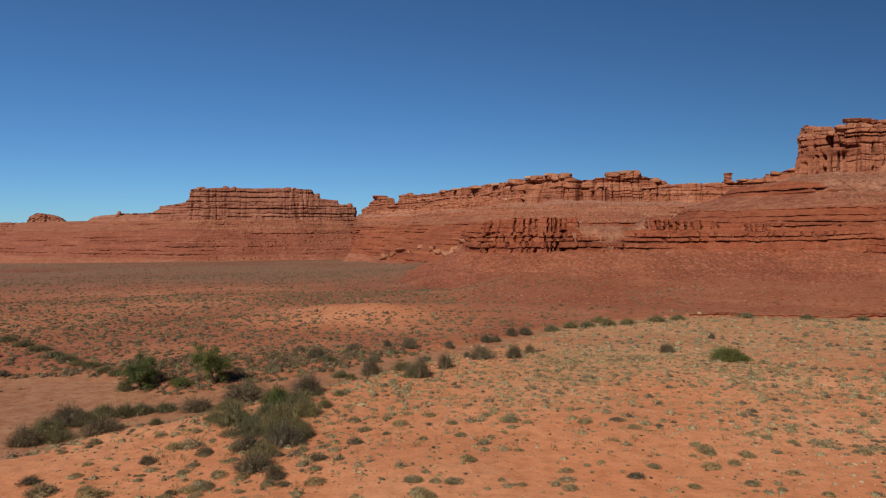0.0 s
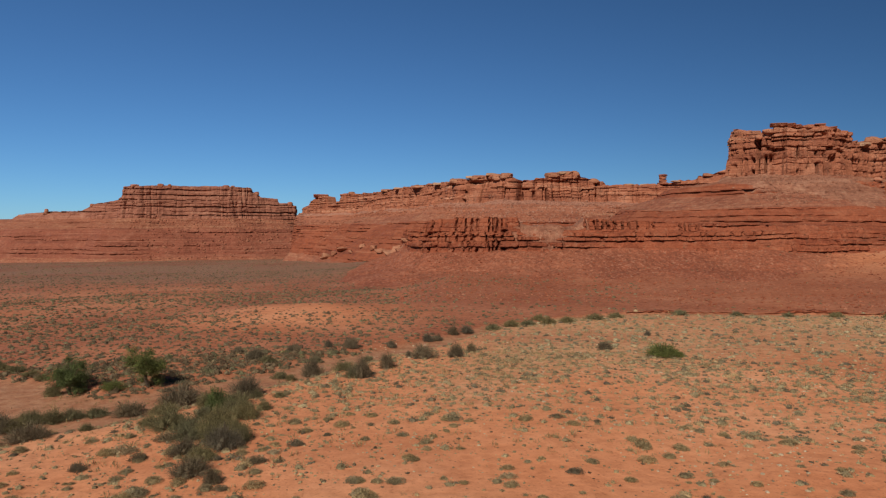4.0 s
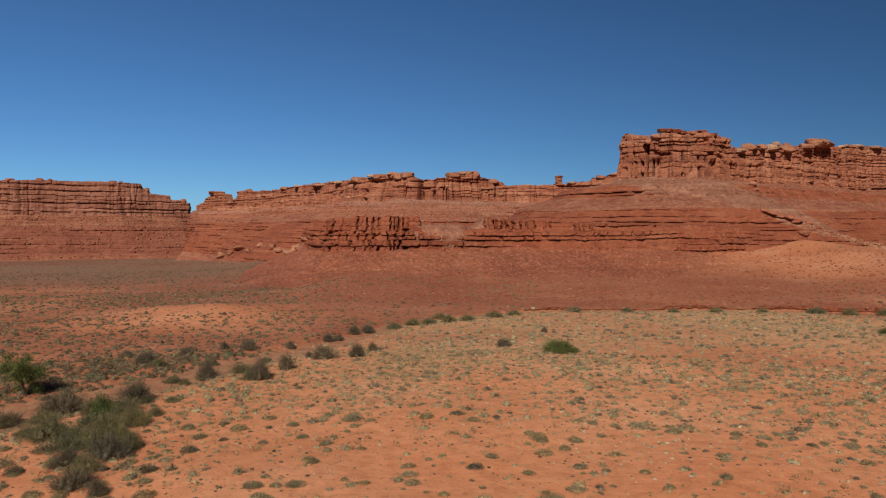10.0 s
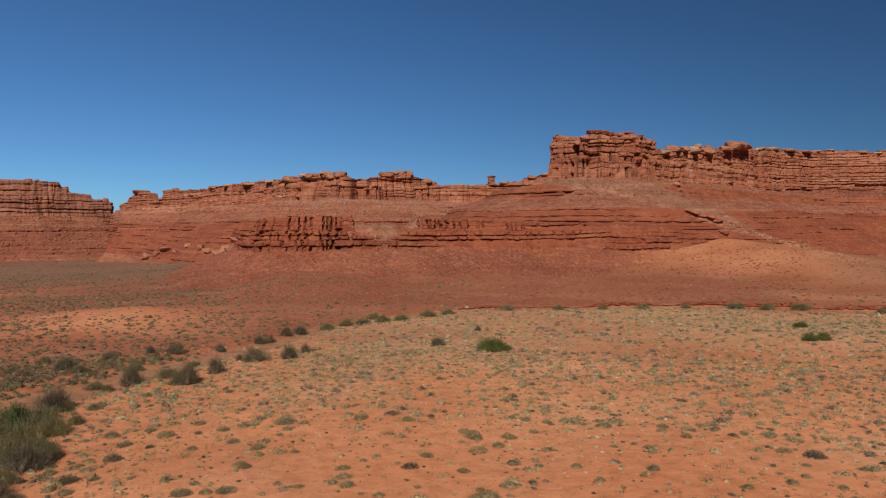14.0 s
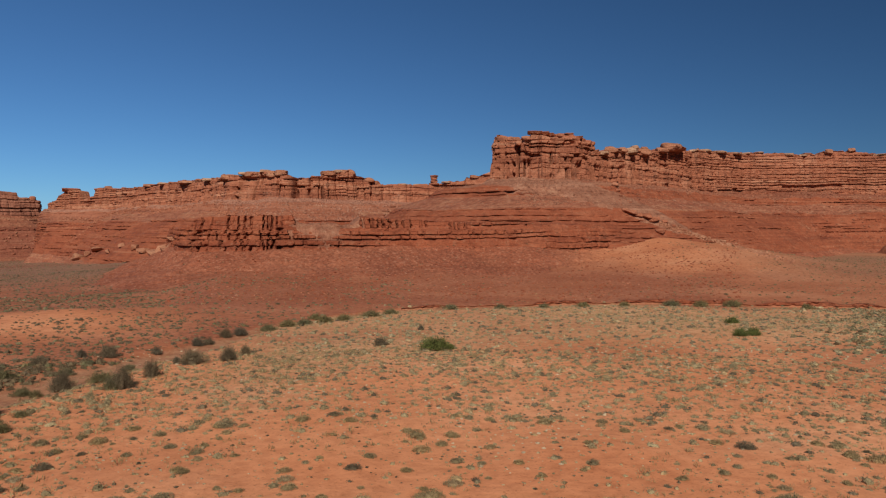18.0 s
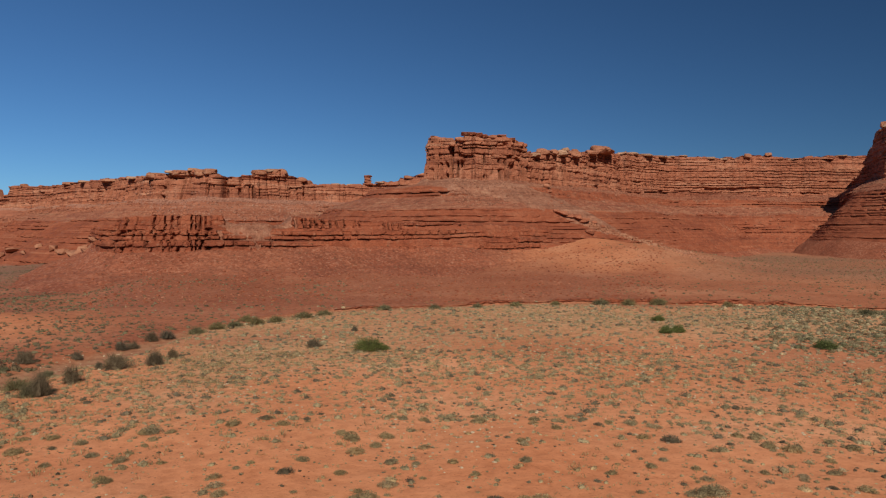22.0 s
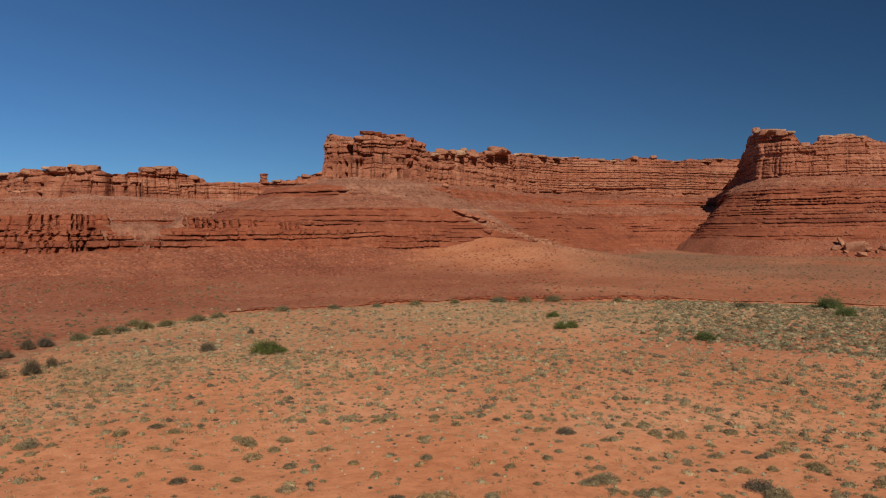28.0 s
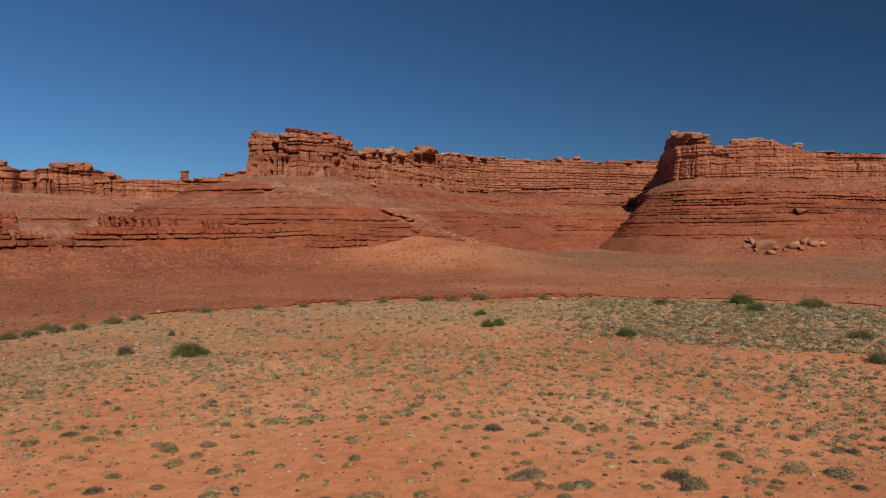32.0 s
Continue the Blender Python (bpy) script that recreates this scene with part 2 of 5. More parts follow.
def lay(x, y):
    """The height of the ground."""
    r, b = np.hypot(x, y), np.degrees(np.arctan2(x, y))
    R, w = wash_radius(b), np.interp(b, WB, WW)
    R = R + (0.45 * vnoise(b / 2.6, 0 * b, 5) + 0.25 * vnoise(b / 0.5, 0 * b, 6)) * step(4, 14, b)
    z = 0.5 * fbm(x / 28, y / 28, 3, 3) + 0.16 * fbm(x / 5, y / 5, 3, 9) * step(20, 40, r)
    left = step(9, -10, b) * step(-120, -70, b)
    z = z - 0.028 * np.clip(r - 140, 0, 900) * left
    z = z + 1.4 * np.exp(-((b + 6) / 7.5) ** 2 - ((r - 112) / 17) ** 2) * (1 + 0.25 * vnoise(x / 9, y / 9, 4))
    mid = step(0, 6, b) * step(47, 40, b)
    z = z + mid * (0.012 * np.clip(r - R, 0, 75) + 0.00028 * np.clip(r - R, 0, 75) ** 2) + step(38, 50, b) * step(110, 90, b) * 0.009 * np.clip(r - R, 0, 320)
    ax, ay = polar(38.6, 250)
    cone = 11.2 - 0.165 * np.hypot(x - ax, (y - ay)) + 0.8 * fbm(x / 12, y / 12, 3, 17)
    z = np.where(r > 120, np.log(np.exp(np.clip(z, -40, 40)) + np.exp(np.clip(cone, -40, 40))), z)
    side = step(2, 12, b) * step(105, 88, b)
    near, far = step(w + 5, w, R - r), step(0.0, 0.7, r - R - w * 0.3)
    cut = np.where(r < R, near, 1 - far)
    shallow = step(w + 3, w - 1, np.abs(r - R))
    z = z + step(8, 24, b) * step(105, 88, b) * far * (0.2 + 0.1 * vnoise(b / 2.3, 0 * b, 8)) - side * 0.15 * cut - (1 - side) * 0.45 * shallow * step(-90, -50, b) * step(60, 30, b)
    return z


def soils(x, y):
    """Shares of drift sand, straw litter and grey-green cover."""
    r, b = np.hypot(x, y), np.degrees(np.arctan2(x, y))
    R, w = wash_radius(b), np.interp(b, WB, WW)
    n = fbm(x / 22, y / 22, 4, 21)
    n2 = fbm(x / 60, y / 60, 3, 31)
    field = step(R + 1, R - 4, r)
    sand = field * np.clip(0.85 + 0.7 * n, 0.3, 1)
    sand = np.maximum(sand, np.exp(-((b + 7) / 11) ** 2 - ((r - 106) / 16) ** 2) * np.clip(1.35 + n, 0, 1))
    sand = np.maximum(sand, (0.42 + 0.4 * np.clip(n, -0.5, 1)) * step(420, 110, r) * step(6, 0, b))
    ax, ay = polar(37.8, 240)
    away = np.hypot(x - ax, y - ay) + 22 * fbm(x / 25, y / 25, 4, 23)
    fan = step(95, 25, away) * np.clip(0.95 + 0.7 * n, 0, 1)
    sand = np.maximum(sand, fan * 0.75)
    sand = np.maximum(sand, (0.2 + 0.25 * np.clip(n, 0, 1) + 0.22 * step(40, 48, b)) * step(0, 6, b))
    bed = step(w + 1.5, w - 0.5, np.abs(r - R)) * step(12, 5, b)
    sand = sand * (1 - bed) + 0.5 * bed
    belt = step(2, 12, b) * step(R - 52, R - 22, r) * step(R + 1.5, R - 1, r)
    straw = belt * np.clip(0.62 + 0.9 * n + 0.5 * n2, 0, 0.9)
    straw = np.maximum(straw, 0.3 * bed)
    plain = step(150, 320, r) * step(4, -4, b) + step(160, 240, r) * step(42, 50, b) * 0.75
    grey = np.clip(plain * (0.75 + 1.1 * n2), 0, 0.95)
    grey = grey * (1 - bed) + 0.42 * bed
    return np.stack([np.clip(sand, 0, 1), straw, grey], -1)


def build_ground():
    b = np.concatenate([np.arange(-180, -38, 4.0), np.arange(-38, 80, 0.24), np.arange(80, 180, 4.0)])
    u = np.concatenate([np.linspace(0.0, 0.25, 8)[:-1], np.linspace(0.25, 0.95, 95)[:-1], np.linspace(0.95, 1.06, 44)[:-1],
                        np.linspace(1.06, 2.6, 75)[:-1], np.geomspace(2.6, 34, 44)])
    B, U = np.meshgrid(b, u)
    r = U * wash_radius(B)
    r[-1] = 4600
    x, y = r * np.sin(np.radians(B)), r * np.cos(np.radians(B))
    P = np.stack([x, y, lay(x, y)], -1)
    ob = grid_mesh("ground", P, SOIL, soil=soils(x, y), smooth=True, wrap=True)
    tagged(ob, "red desert earth with drift sand and a dry wash", "ground", kind="structure")


build_ground()

# ------------------------------------------------------------------ rock formations


def bed_table(soft, hard, seed):
    """Heights of the beds' edges: even beds are soft, odd ones hard."""
    g = np.random.default_rng(seed)
    thick = np.stack([g.uniform(*soft, 160), g.uniform(*hard, 160)], 1).ravel()
    return np.cumsum(np.concatenate([[-60], thick]))


THIN = bed_table((0.55, 1.5), (0.25, 0.6), 6)
TIERS = bed_table((0.22, 0.5), (0.8, 1.35), 7)
SLABS = bed_table((0.2, 0.55), (0.7, 2.4), 8)
FLAT = bed_table((0.15, 0.5), (0.6, 1.8), 9)


def place(edges, z):
    i = np.clip(np.searchsorted(edges, z) - 1, 0, len(edges) - 3)
    return i, (z - edges[i]) / (edges[i + 1] - edges[i]), edges[i + 1] - edges[i]


def joints(S, i, width, seed, gap, chance):
    """Which block of a bed a place belongs to, and how near it is to an open joint."""
    u = S / width + 1.1 * vnoise(S / width * 0.7, i * 1.7, seed)
    fl = np.floor(u)
    edge = np.minimum(u - fl, 1 - (u - fl)) * width
    open_here = hashed(np.round(u), i, seed + 1) < chance
    return fl, np.exp(-(edge / gap) ** 2) * open_here + 0.12 * np.exp(-(edge / 0.4) ** 2)


def ledges(S, zw, edges, seed, bias, chance):
    """Slopes of rubble broken by thin hard beds, which stand out, are undercut and peter out along the slope."""
    i, q, thick = place(edges, zw)
    hard = i % 2 == 1
    bed = np.where(hard, i, i + 1)
    there = np.clip(bias + 1.25 * vnoise(S / 26, bed * 5.3, seed + 1) + 0.55 * vnoise(S / 5, bed * 2.9, seed + 2), 0, 1.15)
    ragged = S + 0.3 * vnoise(S / 0.9, zw / 0.5, seed + 8)
    fl, crack = joints(ragged, bed, (0.6 + 1.3 * hashed(bed, seed + 3)) * (thick * hard + 0.8), seed + 4, 0.22, chance)
    own = hashed(fl, bed, seed + 6)
    face = there * (0.55 + 0.75 * own - 0.9 * crack - 0.25 * (np.abs(2 * q - 1) ** 5)) - 0.5 * (own < 0.07) * there
    under = -0.55 * step(0.45, 0.95, q) * there + 0.3 * step(0.35, 0.0, q) * (1 - there)
    return np.where(hard, face, under) + 0.42 * fbm(S / 1.3, zw / 0.9, 3, seed + 7)


def cliff(S, zw, h, seed, cell, massive):
    """Cliff rock: fluted and jointed upright below, stacked slabs and blocks with deep undercuts above; where it is not
    massive, long flat beds."""
    cr = S / cell + 1.0 * vnoise(S / cell / 1.6, 0 * S, seed) + 0.16 * vnoise(S / 5, zw / 6, seed + 5)
    pan = np.floor(cr)
    deep = np.exp(-((np.minimum(cr - pan, 1 - (cr - pan)) * cell) / 0.4) ** 2) * (hashed(np.round(cr), seed + 39) > 0.3)
    out = []
    for edges, shift, long in ((SLABS, 1.0, 1.0), (FLAT, 0.0, 5.0)):
        i, q, thick = place(edges, zw + shift * 0.5 * (hashed(pan, seed + 31) - 0.5) + 0.22 * vnoise(S / 3.4, zw / 4, seed + 32))
        hard = i % 2 == 1
        fl, crack = joints(S + 0.35 * vnoise(S / 1.1, zw / 0.7, seed + 49), i, thick * (1.6 + 2.6 * hashed(i, seed + 33)) * long + 0.6, seed + 34, 0.2, 0.42)
        own = hashed(fl, i, seed + 36)
        gapped = np.clip(0.35 + 1.4 * vnoise(S / (7 * long), i * 4.1, seed + 37), 0, 1)
        worn = np.abs(2 * q - 1) ** 4
        block = 0.5 * (hashed(i, seed + 38) - 0.5) + 0.95 * (own - 0.5) - 1.6 * (own < 0.07) - 0.16 * worn - 0.8 * crack
        out.append(np.where(hard, block, -1.7 * gapped))
    slabs, flat = out
    fu = S / 2.2 + 1.3 * vnoise(S / 3.1, 0 * S, seed + 41) + 0.12 * vnoise(S / 2, zw / 3, seed + 42)
    fp = np.floor(fu)
    slot = np.exp(-((np.minimum(fu - fp, 1 - (fu - fp)) * 2.2) / 0.42) ** 2) * (hashed(np.round(fu), seed + 43) > 0.3)
    ends = np.clip(0.5 + 1.5 * vnoise(S / 2.3, zw / 2.2, seed + 44), 0, 1)
    flutes = 1.0 * (hashed(fp, seed + 45) - 0.5) - 3.8 * slot * ends + 0.25 * slabs
    low = massive * step(0.58, 0.46, h + 0.08 * vnoise(S / 9, 0 * S, seed + 46))
    alcove = -2.0 * step(0.42, 0.62, vnoise(S / 8, zw / 4.5, seed + 47)) * (1 - low)
    bc = S / 9 + 0.8 * vnoise(S / 13, 0 * S, seed + 51) + 0.06 * vnoise(S / 5, zw / 5, seed + 52)
    bf = np.floor(bc)
    cleft = np.exp(-((np.minimum(bc - bf, 1 - (bc - bf)) * 9) / 0.6) ** 2) * (hashed(np.round(bc), seed + 53) > 0.25)
    towers = massive * (2.6 * (hashed(bf, seed + 54) - 0.5) - 3.2 * cleft)
    rough = towers + 0.45 * fbm(S / 1.5, zw / 1.1, 3, seed + 48)
    stack = massive * (slabs * 1.25 + alcove - 1.9 * deep) + (1 - massive) * (flat * 1.05 - 0.15 * deep)
    return low * (flutes - 1.4 * deep - 0.5) + (1 - low) * stack + rough


def formation(name, label, path, tops, zones, ds, seed, buttress=2.0, ledge=1.0, back=30.0, cell=5.0, crown=0.8, columns=(), panels=((0, 0.5), (1, 0.5)), reach=((0, 1), (1, 1)), buried=(), turn=0.3, beds=THIN, bias=0.5, chance=0.6, size=1.0):
    """A rock formation swept along its rim. path: bearing and distance of the rim, from left to right. tops: bearing and height of the
    rim. zones, from the foot up: part, material, height and reach of its lower edge, roughness of the beds there, rows; the last reaches the rim.
    columns: stretches of bearing where the topmost zone is split into upright columns. panels: bearing and how massive
    the cliff is there. reach: bearing and how far the slopes spread there.
    buried: bearings and heights between which scree hides the beds."""
    root = tagged(new(name), label, "rock formation")
    pts = np.array([polar(b, d) for b, d in path])
    seg = np.concatenate([[0], np.cumsum(np.hypot(*np.diff(pts, axis=0).T))])
    s = np.arange(0, seg[-1], ds)
    x, y = np.interp(s, seg, pts[:, 0]), np.interp(s, seg, pts[:, 1])

    def soften(a, width):
        k = max(1, int(width / ds))
        w = np.hanning(2 * k + 3)
        return np.convolve(np.pad(a, k + 1, mode="edge"), w / w.sum(), mode="valid")
    x, y = soften(x, 2.5), soften(y, 2.5)
    wide = max(9.0, turn * zones[0][3])
    gx, gy = np.gradient(soften(x, wide)), np.gradient(soften(y, wide))
    nx, ny = gy / np.hypot(gx, gy), -gx / np.hypot(gx, gy)
    bear = np.degrees(np.arctan2(x, y))
    tb, tz = zip(*tops)
    top = np.interp(bear, tb, tz)
    first, last = int(np.argmin(bear)), int(np.argmax(bear))
    top = np.where(s < s[first], top[first] - 0.1 * (s[first] - s), top)
    top = np.where(s > s[last], top[last] - 0.1 * (s - s[last]), top)
    cw = s / cell + 0.9 * vnoise(s / cell / 1.6, 0 * s, seed)
    top = top + crown * (hashed(np.floor(cw), seed) - 0.5) * 1.3 + crown * 0.5 * vnoise(s / 1.9, 0 * s, seed + 3)
    rows_z, rows_o, rows_a, rows_m, rows_h, spans = [], [], [], [], [], []
    n = 0
    for k, (pname, mat, z0, o0, amp, rows) in enumerate(zones):
        final = k == len(zones) - 1
        t = np.linspace(0, 1, rows, endpoint=final)[:, None]
        if not final:
            z1, o1, a1 = zones[k + 1][2], zones[k + 1][3], zones[k + 1][4]
            zz = z0 + (z1 - z0) * t + 0 * s
        else:
            o1, a1 = 0.0, amp
            zz = z0 + (np.maximum(top, z0 + 0.6) - z0) * t
        rows_z.append(zz)
        rows_o.append(o0 + (o1 - o0) * t + 0 * s)
        rows_a.append(amp + (a1 - amp) * step(0.85, 1.0, t) + 0 * s)
        rows_m.append(np.full((rows, 1), float(mat in (CLIFF_ROCK, HAZY_CLIFF))) + 0 * s)
        rows_h.append(t + 0 * s)
        bits = max(1, round(rows / 14)) if mat not in (SOIL, SCREE) else 1
        cuts = [n + round(rows * j / bits) for j in range(bits + 1)]
        spans += [(pname, mat, a, b) for a, b in zip(cuts, cuts[1:])]
        n += rows
    Z, O, A, M, H = (np.concatenate(k) for k in (rows_z, rows_o, rows_a, rows_m, rows_h))
    S = np.broadcast_to(s, Z.shape)
    O = O * soften(np.interp(bear, *zip(*reach)), 12)
    Z = Z + 1.7 * fbm(S / 16, Z / 10, 3, seed + 19) * np.where(np.arange(n)[:, None] >= n - zones[-1][5], (1 - H) ** 2, step(zones[0][2], zones[0][2] + 6, Z))
    zw = Z + 0.6 * vnoise(S / 45, 0 * S, seed + 7) + 0.2 * vnoise(S / 6, Z / 9, seed + 17) + 0.1 * vnoise(S / 1.6, Z / 3, seed + 18)
    wt = np.interp(bear, *zip(*panels))
    veil = np.clip(0.78 + 1.0 * fbm(S / 26, Z / 7, 3, seed + 41), 0.25, 1.25)
    for b0, b1, z0, z1 in buried:
        veil = veil * (1 - 0.9 * step(b0 - 2, b0 + 2, bear) * step(b1 + 2, b1 - 2, bear) * step(z0 - 1, z0 + 1, Z) * step(z1 + 1, z1 - 1, Z))
    A = np.where(M > 0.5, A, A * veil)
    O = O + 5.0 * fbm(S / 30, Z / 25, 3, seed + 42) * step(3, 22, O)
    crowned = np.ones(Z.shape)
    for b0, b1 in columns:
        crowned = np.where((bear > b0) & (bear < b1) & (np.arange(n)[:, None] >= n - zones[-1][5] + 2), 0.25, crowned)
    rock = ledge * np.where(M > 0.5, cliff(S / size, zw / size, H, seed, cell / size, wt + 0 * S), ledges(S / size, zw / size, beds, seed + 50, bias, chance) * crowned)
    cr = S / cell + 0.9 * vnoise(S / cell / 1.6, 0 * S, seed) + 0.25 * vnoise(S / 6, Z / 9, seed + 5)
    fl = np.floor(cr)
    ce = np.minimum(cr - fl, 1 - (cr - fl)) * cell
    split = np.exp(-(ce / 0.45) ** 2) * (hashed(np.round(cr), seed + 6) > 0.5) * step(-0.15, 0.35, vnoise(S / 31, 0 * S, seed + 16))
    rock = rock + buttress * (0.4 * (hashed(fl, seed + 6) - 0.5) * M * wt + (0.5 + 0.5 * M) * fbm(S / 20, Z / 70, 3, seed + 8)) - split * buttress * (0.06 + 0.94 * M * wt)
    for b0, b1 in columns:
        inside = ((bear > b0) & (bear < b1)) * np.where(np.arange(n)[:, None] >= n - zones[-1][5], 1.0, 0.8 * (bear < 11) * (O < 5))
        tier = np.floor((zw - 7.0) / 1.75) * (Z < 12.6)
        cc = S / 1.9 + 1.3 * vnoise(S / 4.3, tier * 0.35, seed + 21) + 0.14 * vnoise(S / 1.3, zw / 0.6, seed + 25)
        fc = np.floor(cc)
        gap = np.exp(-(np.minimum(cc - fc, 1 - (cc - fc)) * 1.9 / (0.2 + 0.22 * hashed(np.round(cc), seed + 24))) ** 4) * (hashed(np.round(cc), seed + 22) > 0.22)
        rock = rock + inside * (-3.4 * gap * np.clip(0.9 + 0.7 * vnoise(S / 1.9, zw / 1.1, seed + 26), 0.3, 1) + 1.0 * (hashed(fc, tier, seed + 23) - 0.4))
    gully = 1.6 * fbm(S / 14 + O * 0.02, O / 40, 4, seed + 11) + 0.5 * fbm(S / 2.5, O / 2.5, 3, seed + 12)
    slack = 1 - np.clip(A, 0, 1)
    D = O + A * rock + slack * gully * step(0, 6, O)
    Z = Z + slack * (0.45 * fbm(S / 3, O / 3, 3, seed + 14) + 0.5 * fbm(S / 1.1, O / 1.1, 3, seed + 15))
    X, Y = x + nx * D, y + ny * D
    # the flat top behind the rim
    for o, dz in ((-1.5, 0.0), (-4, -0.2), (-10, -0.4), (-max(14, back * 0.4), -0.6), (-back, -2), (-back - 6, -18)):
        X, Y = np.vstack([X, x + nx * (o + D[n - 1] * (o > -5))]), np.vstack([Y, y + ny * (o + D[n - 1] * (o > -5))])
        level = Z[n - 1] + dz + 0.3 * vnoise(s / 3, 0 * s + o, seed)
        Z = np.vstack([Z, np.minimum(level, top.min() - 0.5) if o < -12 else level])
    P = np.stack([X, Y, Z], -1)
    bb, rr = np.degrees(np.arctan2(X, Y)), np.hypot(X, Y)
    scree = np.clip(0.5 + 1.3 * fbm(X / 16, Y / 16, 4, seed + 30), 0, 1)
    fan = np.exp(-((bb - 38.0) / 4.5) ** 2) * step(14, 9, Z) * step(340, 280, rr) * 0.9
    pale = fbm(X / 11, Z / 30, 3, seed + 31)
    high = step(8, 22, Z - 0.02 * np.clip(rr - 200, 0, 900))
    soil = np.stack([np.maximum(fan, 0.03 + 0.16 * np.clip(pale, 0, 1)), 0.25 * np.clip(pale + 0.1, 0, 1) * high, scree * (0.12 + 0.6 * high) * (1 - fan)], -1)
    for k, (pname, mat, a, b) in enumerate(spans):
        b = P.shape[0] - 1 if k == len(spans) - 1 else b
        grid_mesh(pname, P, mat, (a, b), root, soil, smooth=mat is SOIL)
    return root, x, y, top, bear


def cut_bank():
    """The undercut lip of red hardpan on the far side of the wash."""
    b = np.arange(19, 77, 0.06)
    gone = np.clip(step(-0.2, 0.4, vnoise(b / 3.5, 0 * b, 401)) + step(24, 19, b) * 0.8 + step(50, 60, b) * 0.8, 0, 1) * 0.9
    r = wash_radius(b) + 0.45 * vnoise(b / 2.6, 0 * b, 5) + 0.25 * vnoise(b / 0.5, 0 * b, 6) + 0.9
    base = lay((r + 2) * np.sin(np.radians(b)), (r + 2) * np.cos(np.radians(b)))
    tall = (0.28 + 0.2 * vnoise(b / 1.1, 0 * b, 402)) * (1 - gone) - 0.35 * gone
    P = []
    for z, o in ((-1.2, 0.3), (-0.75, 0.5), (-0.22, 0.4), (-0.16, -0.1), (-0.06, -0.22), (0.6, -0.15), (1.0, -0.1), (1.0, 1.2), (-1.0, 3.0)):
        q = r + o + 0.25 * vnoise(b / 0.25, 0 * b + z * 3, 404)
        h = base + np.where(z > 0, tall * z + 0.05, z)
        P.append(np.stack([q * np.sin(np.radians(b)), q * np.cos(np.radians(b)), h], -1))
    tagged(grid_mesh("bank", np.array(P), RED_ROCK), "undercut red earth bank along the dry wash", "bank", kind="structure")


cut_bank()


def boulder_mesh(name, seed, material, power=4.0, points=24):
    """A weathered angular block: the hull of points strewn over a rounded box, with worn edges."""
    g = random.Random(seed)
    bm = bmesh.new()
    for _ in range(points):
        v = Vector((g.uniform(-1, 1), g.uniform(-1, 1), g.uniform(-1, 1))).normalized()
        v /= sum(abs(c) ** power for c in v) ** (1 / power)
        bm.verts.new(v * g.uniform(0.82, 1.0))
    hull = bmesh.ops.convex_hull(bm, input=bm.verts)
    bmesh.ops.delete(bm, geom=[e for e in hull["geom_interior"] if isinstance(e, bmesh.types.BMVert)], context="VERTS")
    bmesh.ops.bevel(bm, geom=bm.edges[:], offset=0.07, segments=1, affect="EDGES", clamp_overlap=True)
    bmesh.ops.subdivide_edges(bm, edges=[e for e in bm.edges if e.calc_length() > 0.3], cuts=1, use_grid_fill=True)
    for v in bm.verts:
        v.co += 0.05 * noise.noise_vector(v.co * 2.5 + Vector((seed, 0, 0)))
    me = bpy.data.meshes.new(name)
    bm.to_mesh(me)
    bm.free()
    me.materials.append(material)
    return me


def z_at(e, d):
    return EYE + d * math.tan(radians(e))


FRONT = formation("ledge_promontory", "low red promontory of stacked sandstone ledges above a rubble slope",
    [(1.6, 270), (2.4, 208), (4, 200), (10, 198), (16, 201), (24, 207), (30, 213), (33.5, 222), (36, 238), (38.5, 280)],
    [(1, 9), (2.6, 12.5), (3.4, 15.2), (4.3, 16.4), (10.5, 16.7), (10.9, 13.8), (15.6, 13.8), (15.9, 16.0), (20, 15.3), (26, 14.6), (36, 13.8), (40, 11.5), (45, 9)],
    [("rubble_slope", SOIL, -3.0, 60.0, 0.0, 8), ("rubble_slope", SOIL, 1.0, 35.0, 0.0, 22), ("rubble_slope", SOIL, 3.2, 17.0, 0.0, 22), ("ledge_bed", RED_ROCK, 7.4, 4.2, 0.8, 42),
     ("column_bed", RED_ROCK, 12.6, 1.6, 0.8, 28)], 0.29, 11, 0.9, 1.0, 90, 2.4, 0.4, ((3.3, 10.6), (15.9, 24.5)), reach=((1.0, 0.35), (2.6, 0.4), (5, 0.8), (8, 1.0)), beds=TIERS, bias=0.9, chance=0.6, buried=((12.2, 14.4, 10.5, 16),))

